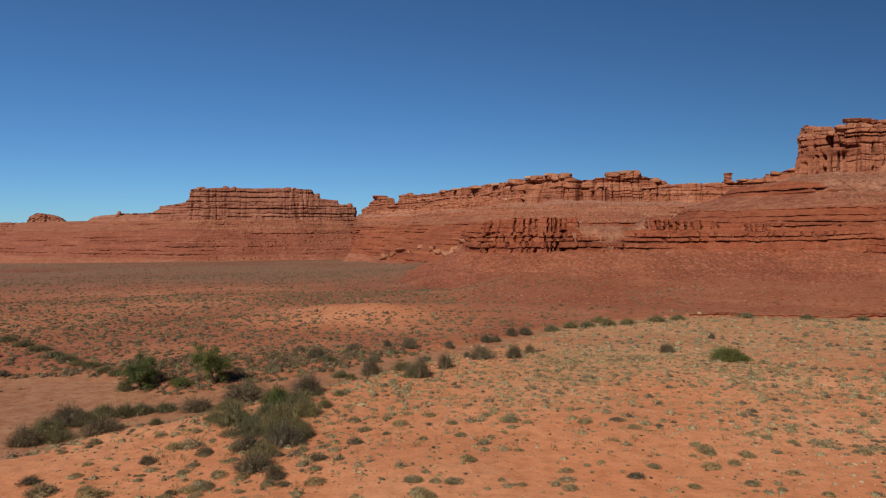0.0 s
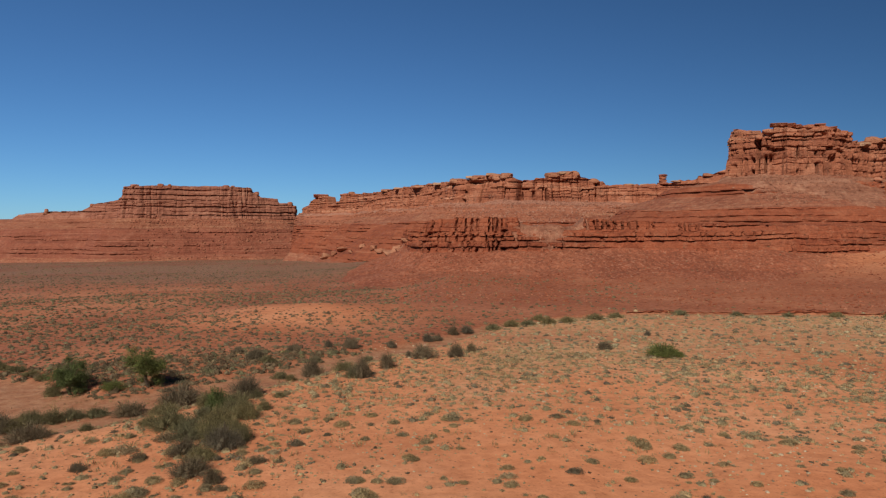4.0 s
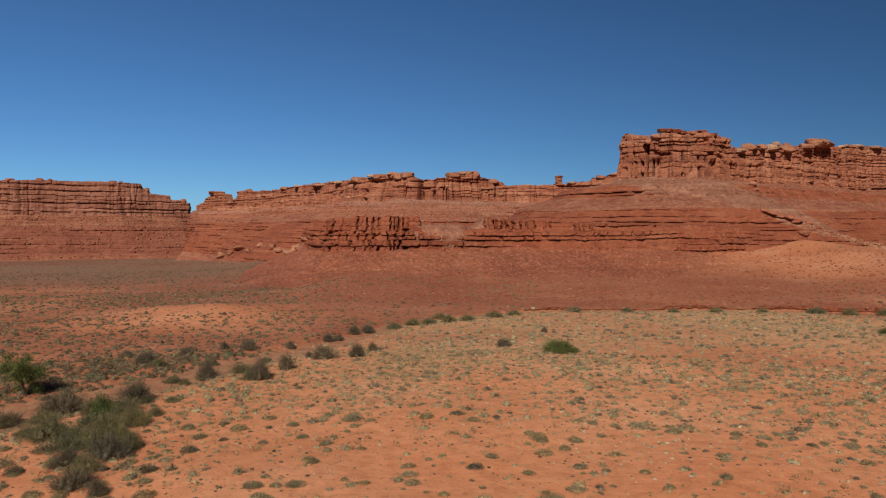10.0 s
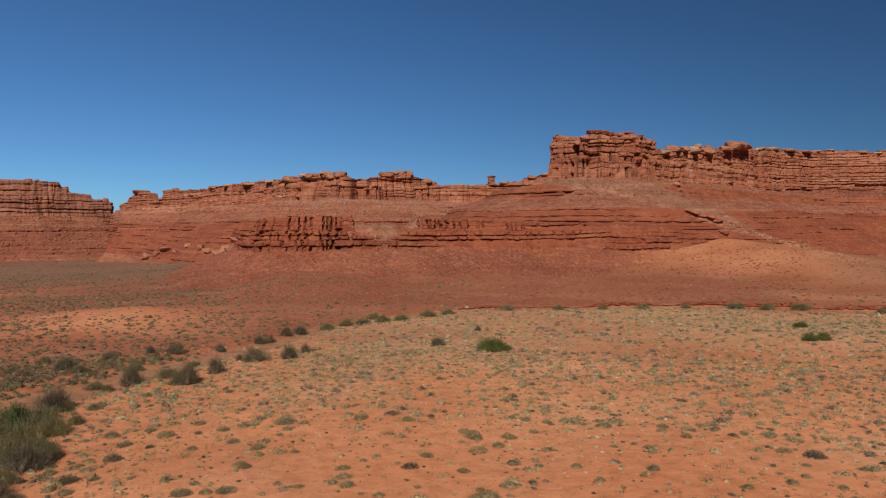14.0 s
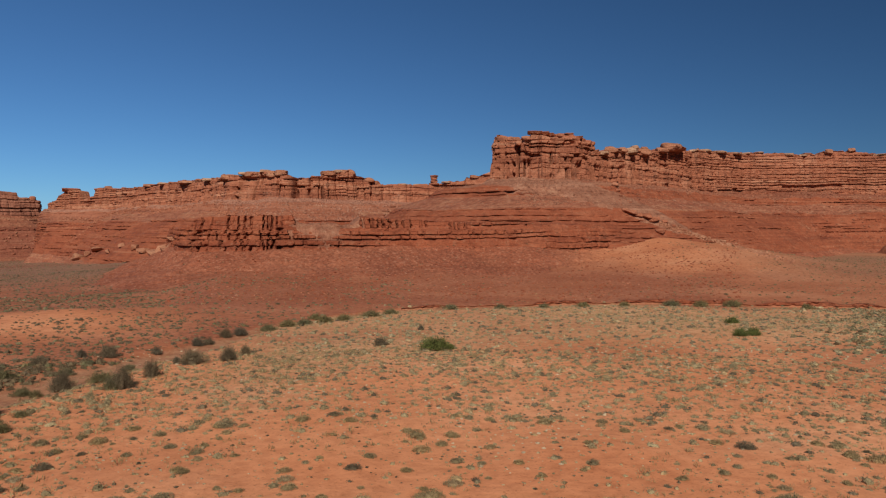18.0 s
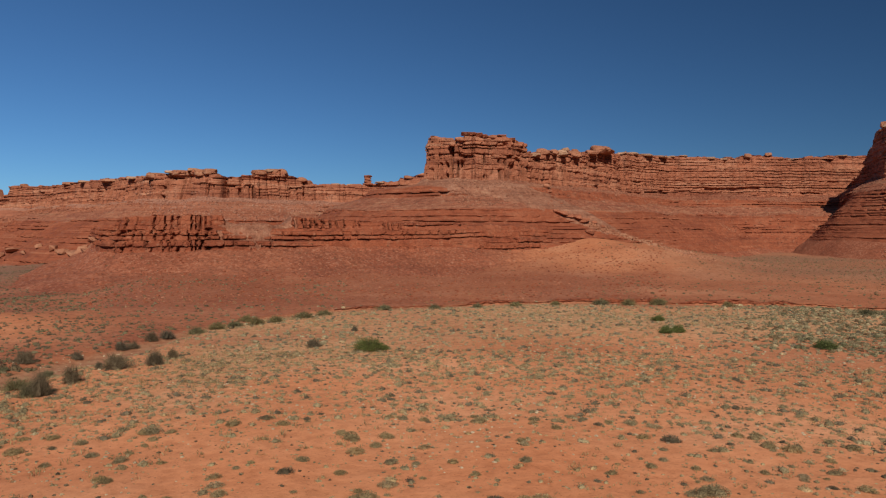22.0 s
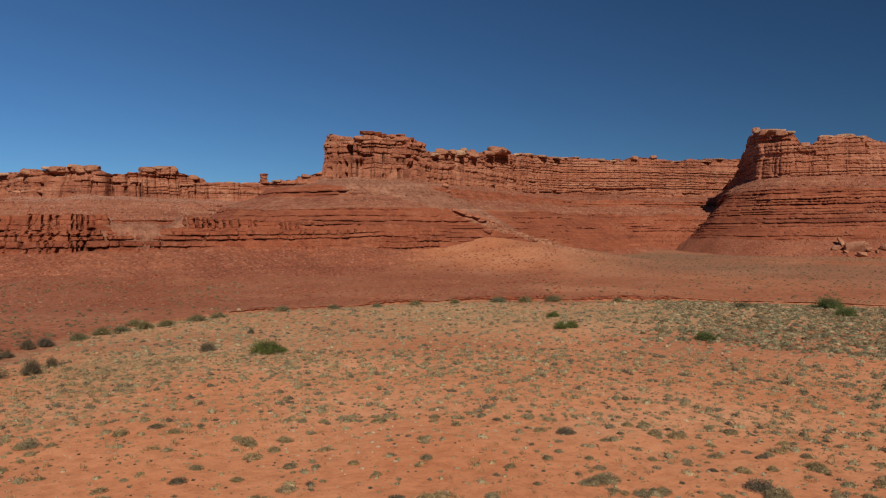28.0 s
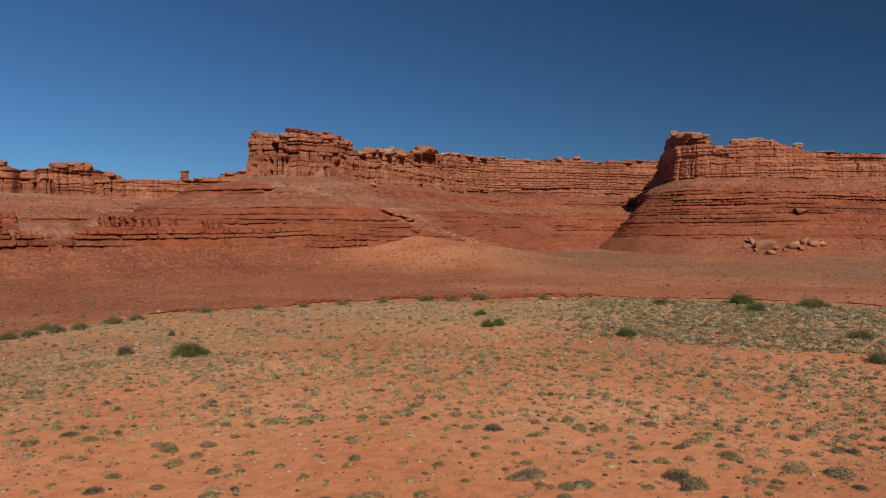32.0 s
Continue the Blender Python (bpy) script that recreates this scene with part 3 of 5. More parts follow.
TOWER = formation("tower_mesa", "tall red sandstone tower joined to a long ledged cliff",
    [(28.2, 420), (27.2, 340), (26.2, 289), (26.6, 284), (29, 276), (33, 284), (36, 306), (38.5, 330), (41.5, 370), (45, 410), (50, 425), (55, 440), (59, 465)],
    [(25, 44), (26.0, 47), (26.25, z_at(7.16, 288)), (27.9, z_at(7.2, 279)), (28.2, z_at(6.85, 279)), (28.9, z_at(7.19, 276)), (29.6, z_at(7.68, 276)), (31.2, z_at(7.4, 279)), (32.5, z_at(7.15, 283)),
     (34.2, z_at(6.6, 293)), (34.5, z_at(6.0, 296)), (36.6, z_at(6.1, 312)), (38, z_at(5.9, 326)), (41, z_at(5.9, 363)), (42.5, z_at(5.8, 380)), (45.3, z_at(5.49, 411)), (50, z_at(5.23, 425)), (50.3, z_at(5.49, 425)),
     (52.2, z_at(5.37, 431)), (53, z_at(5.13, 434)), (58, z_at(5.1, 457)), (64, 52)],
    [("rubble_slope", SOIL, -2.0, 75.0, 0.0, 14), ("rubble_slope", RED_ROCK, 4.0, 62.0, 0.6, 22), ("ledge_bed", RED_ROCK, 9.0, 52.0, 0.95, 46), ("slope_bench", SCREE, 20.0, 38.0, 0.45, 30),
     ("ledge_bed", RED_ROCK, 24.5, 25.0, 1.1, 18), ("slope_bench", SCREE, 28.0, 21.0, 0.35, 20), ("cliff_bed", CLIFF_ROCK, 31.5, 1.6, 1.0, 86)], 0.36, 23, 2.6, 1.0, 40, 5.0, 1.0, (), ((26, 1.0), (36, 1.0), (41, 0.35), (46, 0.12), (60, 0.12)), buried=((32, 41, 20, 31), (37, 43, 2, 12)), bias=0.42)

RIDGE = formation("back_ridge", "weathered sandstone ridge with a notched skyline above grey scree",
    [(-6.9, 760), (-6.6, 690), (-6.2, 670), (-2, 620), (3, 500), (6, 430), (10, 400), (14, 410), (18, 425), (22, 430), (28, 424)],
    [(-6.62, z_at(0.9, 690)), (-6.52, z_at(1.79, 672)), (-6.1, z_at(1.92, 667)), (-5.8, z_at(2.45, 665)), (-5.7, z_at(2.72, 662)), (-4.6, z_at(2.7, 650)), (-4.5, z_at(2.2, 650)), (-4.1, z_at(2.05, 648)), (-3.65, z_at(2.35, 645)), (-3.5, z_at(2.75, 640)), (-3.06, z_at(2.88, 635)),
     (0, z_at(3.05, 570)), (1.5, z_at(3.44, 535)), (3.2, z_at(3.6, 495)), (5.5, z_at(3.9, 440)), (8, z_at(4.25, 415)), (9.9, z_at(4.45, 400)), (10.9, z_at(4.0, 402)), (12.6, z_at(4.1, 406)), (13, z_at(4.4, 407)),
     (15.3, z_at(4.5, 413)), (15.6, z_at(4.2, 414)), (17.2, z_at(3.9, 421)), (17.5, z_at(3.5, 422)), (21.2, z_at(3.5, 429)), (23.6, z_at(3.85, 426)), (25, z_at(4.2, 422)), (26, z_at(4.5, 420)), (30, 45)],
    [("rubble_slope", SCREE, -16.0, 90.0, 0.1, 10), ("rubble_slope", RED_ROCK, -6.0, 70.0, 0.7, 26), ("ledge_bed", RED_ROCK, 4.0, 55.0, 0.95, 46), ("scree_slope", SCREE, 17.5, 36.0, 0.6, 16), ("ledge_bed", RIDGE_ROCK, 22.0, 26.0, 1.0, 18), ("scree_slope", PALE_SCREE, 26.5, 13.0, 0.4, 10),
     ("cliff_bed", CLIFF_ROCK, 29.0, 4.0, 0.9, 66)], 0.64, 37, 2.6, 1.3, 30, 6.0, 0.9, (), ((-7, 0.4), (3, 0.5), (7, 1.0), (11, 1.0), (16, 0.6), (18, 0.2), (26, 0.2)), reach=((-7, 0.08), (-6.2, 0.1), (-5.2, 0.45), (-4, 0.55), (0, 0.8), (4, 1)), turn=0.9, buried=((4, 15.5, 18, 29),), bias=0.4, size=1.5)

MESA = formation("left_mesa", "broad flat-topped red mesa with stepped cliffs",
    [(-30, 1200), (-27, 1050), (-24, 960), (-20.5, 915), (-19.6, 905), (-19.4, 882), (-18.4, 878), (-16, 882), (-12, 885), (-9, 900), (-7.0, 905), (-6.8, 960)],
    [(-28, 20), (-26.4, 25), (-26.0, z_at(1.11, 1015)), (-24.5, z_at(1.33, 975)), (-22.1, z_at(1.42, 930)), (-21.1, z_at(2.0, 920)), (-20.0, z_at(2.16, 905)), (-19.5, z_at(2.5, 892)), (-19.4, z_at(3.22, 890)), (-16.8, z_at(3.36, 882)),
     (-12.2, z_at(3.36, 885)), (-10.35, z_at(3.29, 892)), (-10.2, z_at(2.95, 893)), (-9.8, z_at(2.85, 894)), (-9.6, z_at(2.58, 896)), (-8.3, z_at(2.45, 901)), (-8.2, z_at(2.14, 901)), (-7.3, z_at(2.1, 904)), (-6.9, z_at(1.9, 905)),
     (-6.85, 31), (-6, 31)],
    [("rubble_slope", SCREE, -32.0, 95.0, 0.2, 18), ("ledge_bed", HAZY_SLOPE, -16.0, 68.0, 0.8, 44), ("scree_slope", SCREE, 15.0, 38.0, 0.7, 24), ("cliff_bed", HAZY_CLIFF, 27.0, 8.0, 1.0, 50)],
    0.95, 41, 2.6, 2.0, 60, 9.0, 0.5, (), ((-22, 0.1), (-19.6, 0.25), (-17.6, 0.2), (-16.6, 0.04), (-12.5, 0.04), (-11.8, 0.2), (-11.0, 0.2), (-10.2, 0.04), (-6, 0.1)), reach=((-30, 1), (-8.2, 1), (-7.4, 0.15), (-6.5, 0.1)), turn=0.8, bias=0.45, size=3.0)

BUTTE = formation("far_butte", "small distant red butte on a low ridge",
    [(-42, 1900), (-36, 1700), (-30, 1500), (-26, 1450), (-22, 1500)],
    [(-42, 40), (-31.7, z_at(0.67, 1560)), (-30.2, z_at(0.7, 1500)), (-30.05, z_at(1.07, 1500)), (-29.5, z_at(1.35, 1500)), (-28.7, z_at(1.24, 1490)), (-28.1, z_at(1.05, 1480)), (-27.7, z_at(0.61, 1470)), (-22, z_at(0.5, 1500))],
    [("rubble_slope", SOIL, -45.0, 160.0, 0.0, 12), ("ledge_bed", HAZY_SLOPE, -14.0, 60.0, 0.5, 30), ("cliff_bed", HAZY_CLIFF, 18.0, 8.0, 0.9, 20)], 2.0, 53, 4.0, 1.8, 80, 10, 0.8)

RIGHT = formation("right_butte", "large red butte with a shadowed flank and thin stepped ledges",
    [(57.3, 455), (57.8, 425), (58.4, 402), (58.8, 386), (59.3, 373), (61, 366), (65, 372), (70, 384), (76, 400), (82, 430)],
    [(57.3, z_at(3.4, 450)), (57.8, z_at(4.2, 425)), (58.2, z_at(5.5, 410)), (58.5, z_at(6.5, 398)), (58.8, z_at(6.9, 386)), (59.4, z_at(7.1, 369)), (61.6, z_at(6.75, 367)), (61.9, z_at(6.4, 367)), (62.1, z_at(6.0, 367)), (62.6, z_at(5.9, 368)), (63.5, z_at(6.3, 369)), (65.3, z_at(6.4, 372)),
     (66, z_at(6.2, 374)), (67.1, z_at(5.8, 377)), (67.9, z_at(5.5, 379)), (69.9, z_at(5.27, 384)), (73, z_at(4.9, 392)), (80, 45), (95, 44)],
    [("rubble_slope", SOIL, -1.0, 62.0, 0.0, 20), ("ledge_bed", RED_ROCK, 8.0, 44.0, 1.0, 70), ("ledge_bed", RED_ROCK, 23.5, 23.0, 1.3, 28), ("slope_bench", SCREE, 30.0, 18.0, 0.6, 20),
     ("cliff_bed", CLIFF_ROCK, 36.5, 2.0, 1.0, 66)], 0.5, 67, 2.4, 1.0, 60, 5.0, 0.8, (), ((58, 0.2), (60, 0.15), (80, 0.08)), bias=0.5, chance=0.7, reach=((57, 0.45), (58.8, 0.6), (61, 1), (80, 1)))


# ------------------------------------------------------------------ cap rocks and boulders
CAPS = [boulder_mesh("cap_block", 300 + k, CAP_ROCK, 6, 34) for k in range(5)]
CAPS_PALE = [boulder_mesh("cap_block", 380 + k, RIM_ROCK, 5, 34) for k in range(4)]
CAPS_RED = [boulder_mesh("cap_block", 320 + k, CLIFF_ROCK, 6, 34) for k in range(5)]
BOULDERS = [boulder_mesh("boulder", 340 + k, CAP_ROCK, 3.4, 15) for k in range(5)]
BOULDERS_RED = [boulder_mesh("boulder", 360 + k, CLIFF_ROCK, 3.4, 15) for k in range(5)]
dice = random.Random(5)


def cap(form, bearing, width, height, lift=0.0, red=False, depth=None, kind=None):
    """A block of cap rock that lies on the rim of a formation at that bearing."""
    root, x, y, top, bear = form
    i = int(np.argmin(np.abs(bear - bearing)))
    d = math.hypot(x[i], y[i])
    inset = max(1.5, (depth or width * 0.8) * 0.42 - 0.8)
    px, py = x[i] * (1 + inset / d), y[i] * (1 + inset / d)
    ob = new("cap_block", dice.choice(kind or (CAPS_RED if red else CAPS)))
    ob.parent = root
    ob.matrix_local = Matrix.LocRotScale((px, py, top[i] + lift * 0.8 - height * 0.08), Euler((dice.uniform(-0.05, 0.05), dice.uniform(-0.05, 0.05), -radians(bearing) + dice.uniform(-0.2, 0.2))),
                                         (width * 0.38, (depth or width * 0.8) * 0.42, height * 0.75))
    return ob


for b, w, h, up in ((39.8, 19, 3.4, 1.2), (39.2, 12, 2.2, 1.0), (40.4, 11, 2.0, 1.0)):
    cap(TOWER, b, w, h, up, kind=BOULDERS)
for b, w, h, up in ((36.9, 9, 2.0, 0.2), (37.3, 5, 1.2, 1.2), (35.0, 6, 1.2, 0), (41.6, 7, 0.9, 0), (42.4, 9, 1.0, 0), (43.4, 11, 1.0, 0), (44.4, 12, 0.9, 0), (45.2, 8, 1.0, 0), (46.1, 7, 0.7, 0), (48.0, 8, 1.1, 0), (49.0, 6, 0.7, 0), (53.6, 10, 0.7, 0), (56.6, 9, 0.7, 0)):
    cap(TOWER, b, w, h, up, kind=CAPS_PALE)
for b, w, h, up in ((59.6, 9, 1.2, 0.4), (60.5, 12, 1.4, 0.6), (61.3, 8, 1.0, 0.2), (63.8, 9, 1.0, 0.2), (64.9, 11, 1.1, 0.4), (65.8, 7, 0.9, 0.2), (67.7, 6, 1.0, 3.2), (69.5, 12, 0.7, 0)):
    cap(RIGHT, b, w, h, up, kind=CAPS_PALE)
for b, w, h, up in ((1.2, 14, 1.2, 0), (4.4, 13, 1.3, 0), (6.9, 10, 1.2, 0.6), (8.5, 9, 1.2, 0.6), (14.0, 9, 1.2, 0.4), (19.2, 9, 0.9, 0), (20.3, 6, 0.8, 0), (22.6, 8, 0.9, 0)):
    cap(RIDGE, b, w, h, up, kind=CAPS_PALE)
# tower: tilted slabs and blocks along the crest
for b, w, h, up in ((26.6, 6, 0.7, 0.3), (27.4, 5, 0.6, 0.1), (27.9, 4, 0.9, -0.3), (28.4, 5, 0.8, -0.2), (29.0, 7, 0.8, 0.1), (29.4, 6, 0.6, 0.3), (29.9, 5, 0.5, 0.5), (30.4, 7, 0.7, 0.3), (30.9, 5, 0.6, 0.3), (31.6, 7, 0.7, 0.1), (32.3, 6, 0.8, 0.2),
                   (33.0, 6, 0.6, 0.3), (33.7, 6, 0.9, -0.2), (34.1, 4, 0.7, 0.2)):
    cap(TOWER, b, w * 0.85, h * 1.6, up - 0.2, True, w)
for b, w, h, up in ((35.6, 9, 2.2, 0), (36.4, 5, 1.6, 0), (37.9, 10, 2.4, 0), (38.0, 5, 1.4, 1.6), (39.7, 23, 1.5, 0.0), (50.6, 6, 1.8, 0), (52.0, 5, 1.4, 0), (55.5, 14, 0.9, 0)):
    cap(TOWER, b, w, h, up)
for b, w, h, up in ((5.9, 16, 2.4, -0.4), (7.6, 13, 2.4, -0.2), (9.0, 9, 2.8, -0.3), (9.7, 10, 2.6, 0.0), (3.0, 20, 1.8, -0.3), (13.3, 12, 2.4, -0.3), (14.4, 13, 2.2, 0.4), (15.1, 8, 2.6, 0), (16.6, 9, 2.2, -0.3), (0.2, 14, 1.6, 0), (-2.6, 8, 2.0, 0), (24.9, 8, 1.6, -0.2)):
    cap(RIDGE, b, w, h, up)
for b, w, h, up in ((-16.8, 10, 3.2, 0), (-16.2, 6, 2.5, 0), (-18.6, 12, 2.5, 0), (-12.2, 12, 3.0, 0), (-11.7, 6, 2.0, 0), (-24.3, 6, 5.5, 0), (-21.4, 8, 3.0, 0), (-9.9, 9, 3, 0), (-7.4, 9, 4, 0)):
    cap(MESA, b, w, h, up, True)
for b, w, h, up in ((60.0, 13, 2.6, -0.4), (61.0, 8, 2.4, -0.2), (59.2, 5, 2.0, 0.3), (63.6, 8, 2.0, -0.4), (65.0, 11, 2.2, -0.2), (65.9, 6, 1.8, 0), (67.6, 4.5, 3.4, 0.0), (67.7, 5.5, 1.4, 2.2), (62.4, 6, 1.6, -0.2)):
    cap(RIGHT, b, w, h, up)


def stack_rock(form, bearing, width, height):
    """A hoodoo: blocks piled on one another, standing on a rim."""
    root, x, y, top, bear = form
    i = int(np.argmin(np.abs(bear - bearing)))
    thing = tagged(new("hoodoo"), "small dark red rock pillar of stacked blocks on the skyline", "rock pillar")
    thing.location = (x[i], y[i] + 2, top[i] - 0.6)
    z = 0.0
    for k, (w, h) in enumerate(((1.3, 0.22), (0.95, 0.3), (0.9, 0.25), (1.0, 0.23))):
        ob = new("block", CAPS_RED[k])
        ob.parent = thing
        ob.matrix_local = Matrix.LocRotScale((0, 0, z + h * height * 0.5), Euler((0, 0, k * 1.3)), (width * 0.42 * w, width * 0.42 * w, height * h * 0.6))
        z += h * height


stack_rock(RIDGE, 21.75, 5.8, 6.0)
cap(RIDGE, -5.0, 20, 2.2, 0.4, True, 11)


scene.view_layers[0].update()
RAYS = bpy.context.evaluated_depsgraph_get()


def floor_at(x, y):
    hit, place, normal, _, _, _ = scene.ray_cast(RAYS, Vector((x, y, 200)), Vector((0, 0, -1)))
    return place.z if hit else 0.0


def scree_sheet(form, material, b0, b1, r0, r1, lows, highs, seed):
    """Scree that lies over the beds of a formation between two heights, which change along it."""
    b, r = np.meshgrid(np.arange(b0, b1, 0.1), np.arange(r0, r1, 0.55))
    x, y = r * np.sin(np.radians(b)), r * np.cos(np.radians(b))
    z = np.array([floor_at(p, q) for p, q in zip(x.ravel(), y.ravel())]).reshape(x.shape)
    bare = z
    for axis, k in ((0, 7), (1, 7), (0, 5)):
        z = sum(np.roll(z, j, axis) for j in range(-k // 2, k // 2 + 1)) / len(range(-k // 2, k // 2 + 1))
    wobble = 1.6 * fbm(b / 1.3, z / 5, 3, seed)
    low, high = np.interp(b, *zip(*lows)) + wobble, np.interp(b, *zip(*highs)) + wobble
    inside = step(-1.5, 1.2, z - low) * step(1.5, -1.2, z - high) * step(b0, b0 + 1, b) * step(b1, b1 - 1, b) * step(r1, r1 - 8, r) * step(r0, r0 + 4, r)
    z = z * inside + np.minimum(z, bare) * (1 - inside) + 1.7 * inside - 0.9 + 0.3 * fbm(x / 3, y / 3, 3, seed + 1) + 0.3 * fbm(x / 0.9, y / 0.9, 3, seed + 2)
    n, m = x.shape
    keep = inside > 0.05
    P = np.stack([x, y, z], -1).reshape(-1, 3)
    a = (np.arange(n - 1)[:, None] * m + np.arange(m - 1)).ravel()
    a = a[(keep[:-1, :-1] | keep[1:, 1:]).ravel()]
    F = np.concatenate([np.stack([a, a + 1, a + m + 1], -1), np.stack([a, a + m + 1, a + m], -1)])
    used, F = np.unique(F, return_inverse=True)
    mesh_from("scree_sheet", P[used], F.reshape(-1, 3), material, form[0], smooth=False)


scree_sheet(TOWER, GREY_SCREE, 25.0, 45.0, 222.0, 318.0, ((26, 29.5), (29, 26.5), (36.4, 19.5), (38.6, 14), (41, 12)), ((30, 32.5), (33.8, 30), (40, 17), (42, 11)), 711)
scree_sheet(FRONT, GREY_SCREE, 9.8, 16.6, 190.0, 232.0, ((10.4, 14.5), (11.3, 12.6), (13, 11.0), (14.6, 12.4), (16, 15)), ((9, 40), (17, 40)), 731)
scene.view_layers[0].update()
RAYS = bpy.context.evaluated_depsgraph_get()


def on_slope(bearing, e):
    """How far off the slope rises through that angle of sight."""
    for r in np.arange(150, 340, 0.5):
        if floor_at(*polar(bearing, r)) >= z_at(e, r):
            return r
    return 240.0


def boulder(bearing, r, width, height, label, red=False, turn=None):
    x, y = polar(bearing, r)
    ob = new("boulder", dice.choice(BOULDERS_RED if red else BOULDERS))
    ob.matrix_world = Matrix.LocRotScale((x, y, floor_at(x, y) + height * 0.3), Euler((dice.uniform(-0.2, 0.2), dice.uniform(-0.2, 0.2), turn if turn is not None else dice.uniform(0, 6))), (width * 0.5, width * 0.42, height * 0.6))
    return tagged(ob, label, "boulder", "fallen boulders below the cliffs")


for b, r, w, h in ((65.5, 320, 9, 6.8), (66.0, 316, 5, 2.2), (64.4, 319, 4, 3), (67.5, 322, 6, 3.4), (68.1, 326, 6, 3.0), (68.0, 321, 4, 2), (68.8, 325, 5, 3), (69.3, 328, 4, 2.4), (67.0, 319, 2.6, 1.4),
                   (66.4, 320, 4, 2), (64.7, 322, 3.4, 4), (65.0, 317, 2.6, 1.4), (66.8, 308, 2.4, 1.0)):
    boulder(b, r, w, h, "pale tan fallen sandstone boulder at the foot of the butte")
boulder(68.0, 349, 8, 3.0, "pale sandstone boulder resting on a ledge", turn=0.3)
for b, e, w, h in ((36.7, 1.32, 3.4, 1.2), (37.1, 1.12, 5.6, 1.5), (37.7, 0.95, 3.4, 1.2), (38.2, 0.8, 5.2, 1.8), (38.8, 0.55, 4.8, 1.8), (39.3, -0.4, 4.2, 1.8), (39.6, 0.35, 2.4, 1.2), (40.2, 0.1, 2.2, 1.0), (41.0, -0.25, 1.8, 0.9), (35.9, 3.2, 3.0, 1.6), (36.1, 2.9, 2.2, 1.0)):
    boulder(b, on_slope(b, e), w, h, "brown sandstone slab in a trail of fallen rock", True, turn=-0.7)
for b, r, w, h in ((-4.7, 490, 10, 4), (-4.1, 482, 7, 3.5), (-3.3, 456, 10, 4.0), (-2.6, 434, 5, 2.4), (-0.9, 406, 6, 3.4), (-0.3, 396, 7, 3), (0.3, 388, 8, 4), (-1.8, 425, 5, 2.5), (0.9, 264, 6, 2.6), (1.3, 242, 5, 2.4), (1.1, 255, 3.6, 2.0),
                   (-0.6, 400, 4, 2), (0.6, 380, 5, 3), (1.6, 232, 3.4, 1.8), (1.7, 226, 3.0, 1.6)):
    boulder(b, r, w, h, "pale pink fallen boulder below the ridge")

# ------------------------------------------------------------------ plants
gen = np.random.default_rng(77)


def leaf_cloud(count, seed, leaf, centres=None, clump=0.3, low=0.0, upright=0.0, broad=0.0, shell=0.55):
    """Small leaf triangles in a dome of radius 1 and height 1, or round given clump centres."""
    g = np.random.default_rng(seed)
    if centres is None:
        d = g.normal(size=(count, 3))
        d /= np.linalg.norm(d, axis=1)[:, None]
        d[:, 2] = np.abs(d[:, 2])
        p = d * (shell + (1 - shell) * g.random((count, 1)) ** 0.5)
        p[:, 2] = p[:, 2] * (1 - low) + low
        bump = 1 + (1.2 - shell * 1.05) * 0.75 * (hashed(np.floor(p[:, 0] * 2.2 + 9), np.floor(p[:, 1] * 2.2 + 9), seed) - 0.5)
        p *= bump[:, None]
    else:
        c = np.asarray(centres)[g.integers(0, len(centres), count)]
        p = c[:, :3] + g.normal(size=(count, 3)) * clump * c[:, 3:4] * 0.55
        d = g.normal(size=(count, 3))
    a = g.normal(size=(count, 3))
    a[:, 2] += upright * np.sign(a[:, 2] + 1e-6)
    a /= np.linalg.norm(a, axis=1)[:, None]
    b = np.cross(a, g.normal(size=(count, 3)))
    b /= np.linalg.norm(b, axis=1)[:, None] + 1e-9
    size = leaf * (0.6 + 0.8 * g.random((count, 1)))
    v = np.stack([p - a * size, p + b * size * (0.55 - 0.25 * min(upright, 1) + broad), p + a * size], 1)
    v[..., 2] = np.maximum(v[..., 2], 0.0)
    return v.reshape(-1, 3)


def core(seed, radius, tall, sides=7, levels=((0.0, 0.92), (0.3, 1.0), (0.65, 0.78), (0.9, 0.4))):
    """A lumpy inner dome that closes the middle of a shrub: points and triangles."""
    g = np.random.default_rng(seed)
    a = np.arange(sides) * 2 * np.pi / sides
    lobes = g.uniform(0.72, 1.2, sides)
    v = []
    for zz, rr in levels:
        k = rr * radius * lobes * g.uniform(0.88, 1.12, sides)
        b = a + g.uniform(-0.2, 0.2, sides)
        v.append(np.stack([k * np.cos(b), k * np.sin(b), zz * tall * g.uniform(0.85, 1.15, sides)], -1))
    v.append(np.array([[0, 0, tall]]))
    f = []
    for j in range(len(levels) - 1):
        for k in range(sides):
            p, q = j * sides + k, j * sides + (k + 1) % sides
            f += [(p, q, q + sides), (p, q + sides, p + sides)]
    top = (len(levels) - 1) * sides
    f += [(top + k, top + (k + 1) % sides, top + sides) for k in range(sides)]
    return np.concatenate(v), np.array(f)


def loose(v):
    return v, np.arange(len(v)).reshape(-1, 3)


def joined(parts):
    vs, fs, n = [], [], 0
    for v, f in parts:
        vs.append(v)
        fs.append(f + n)
        n += len(v)
    return np.concatenate(vs), np.concatenate(fs)


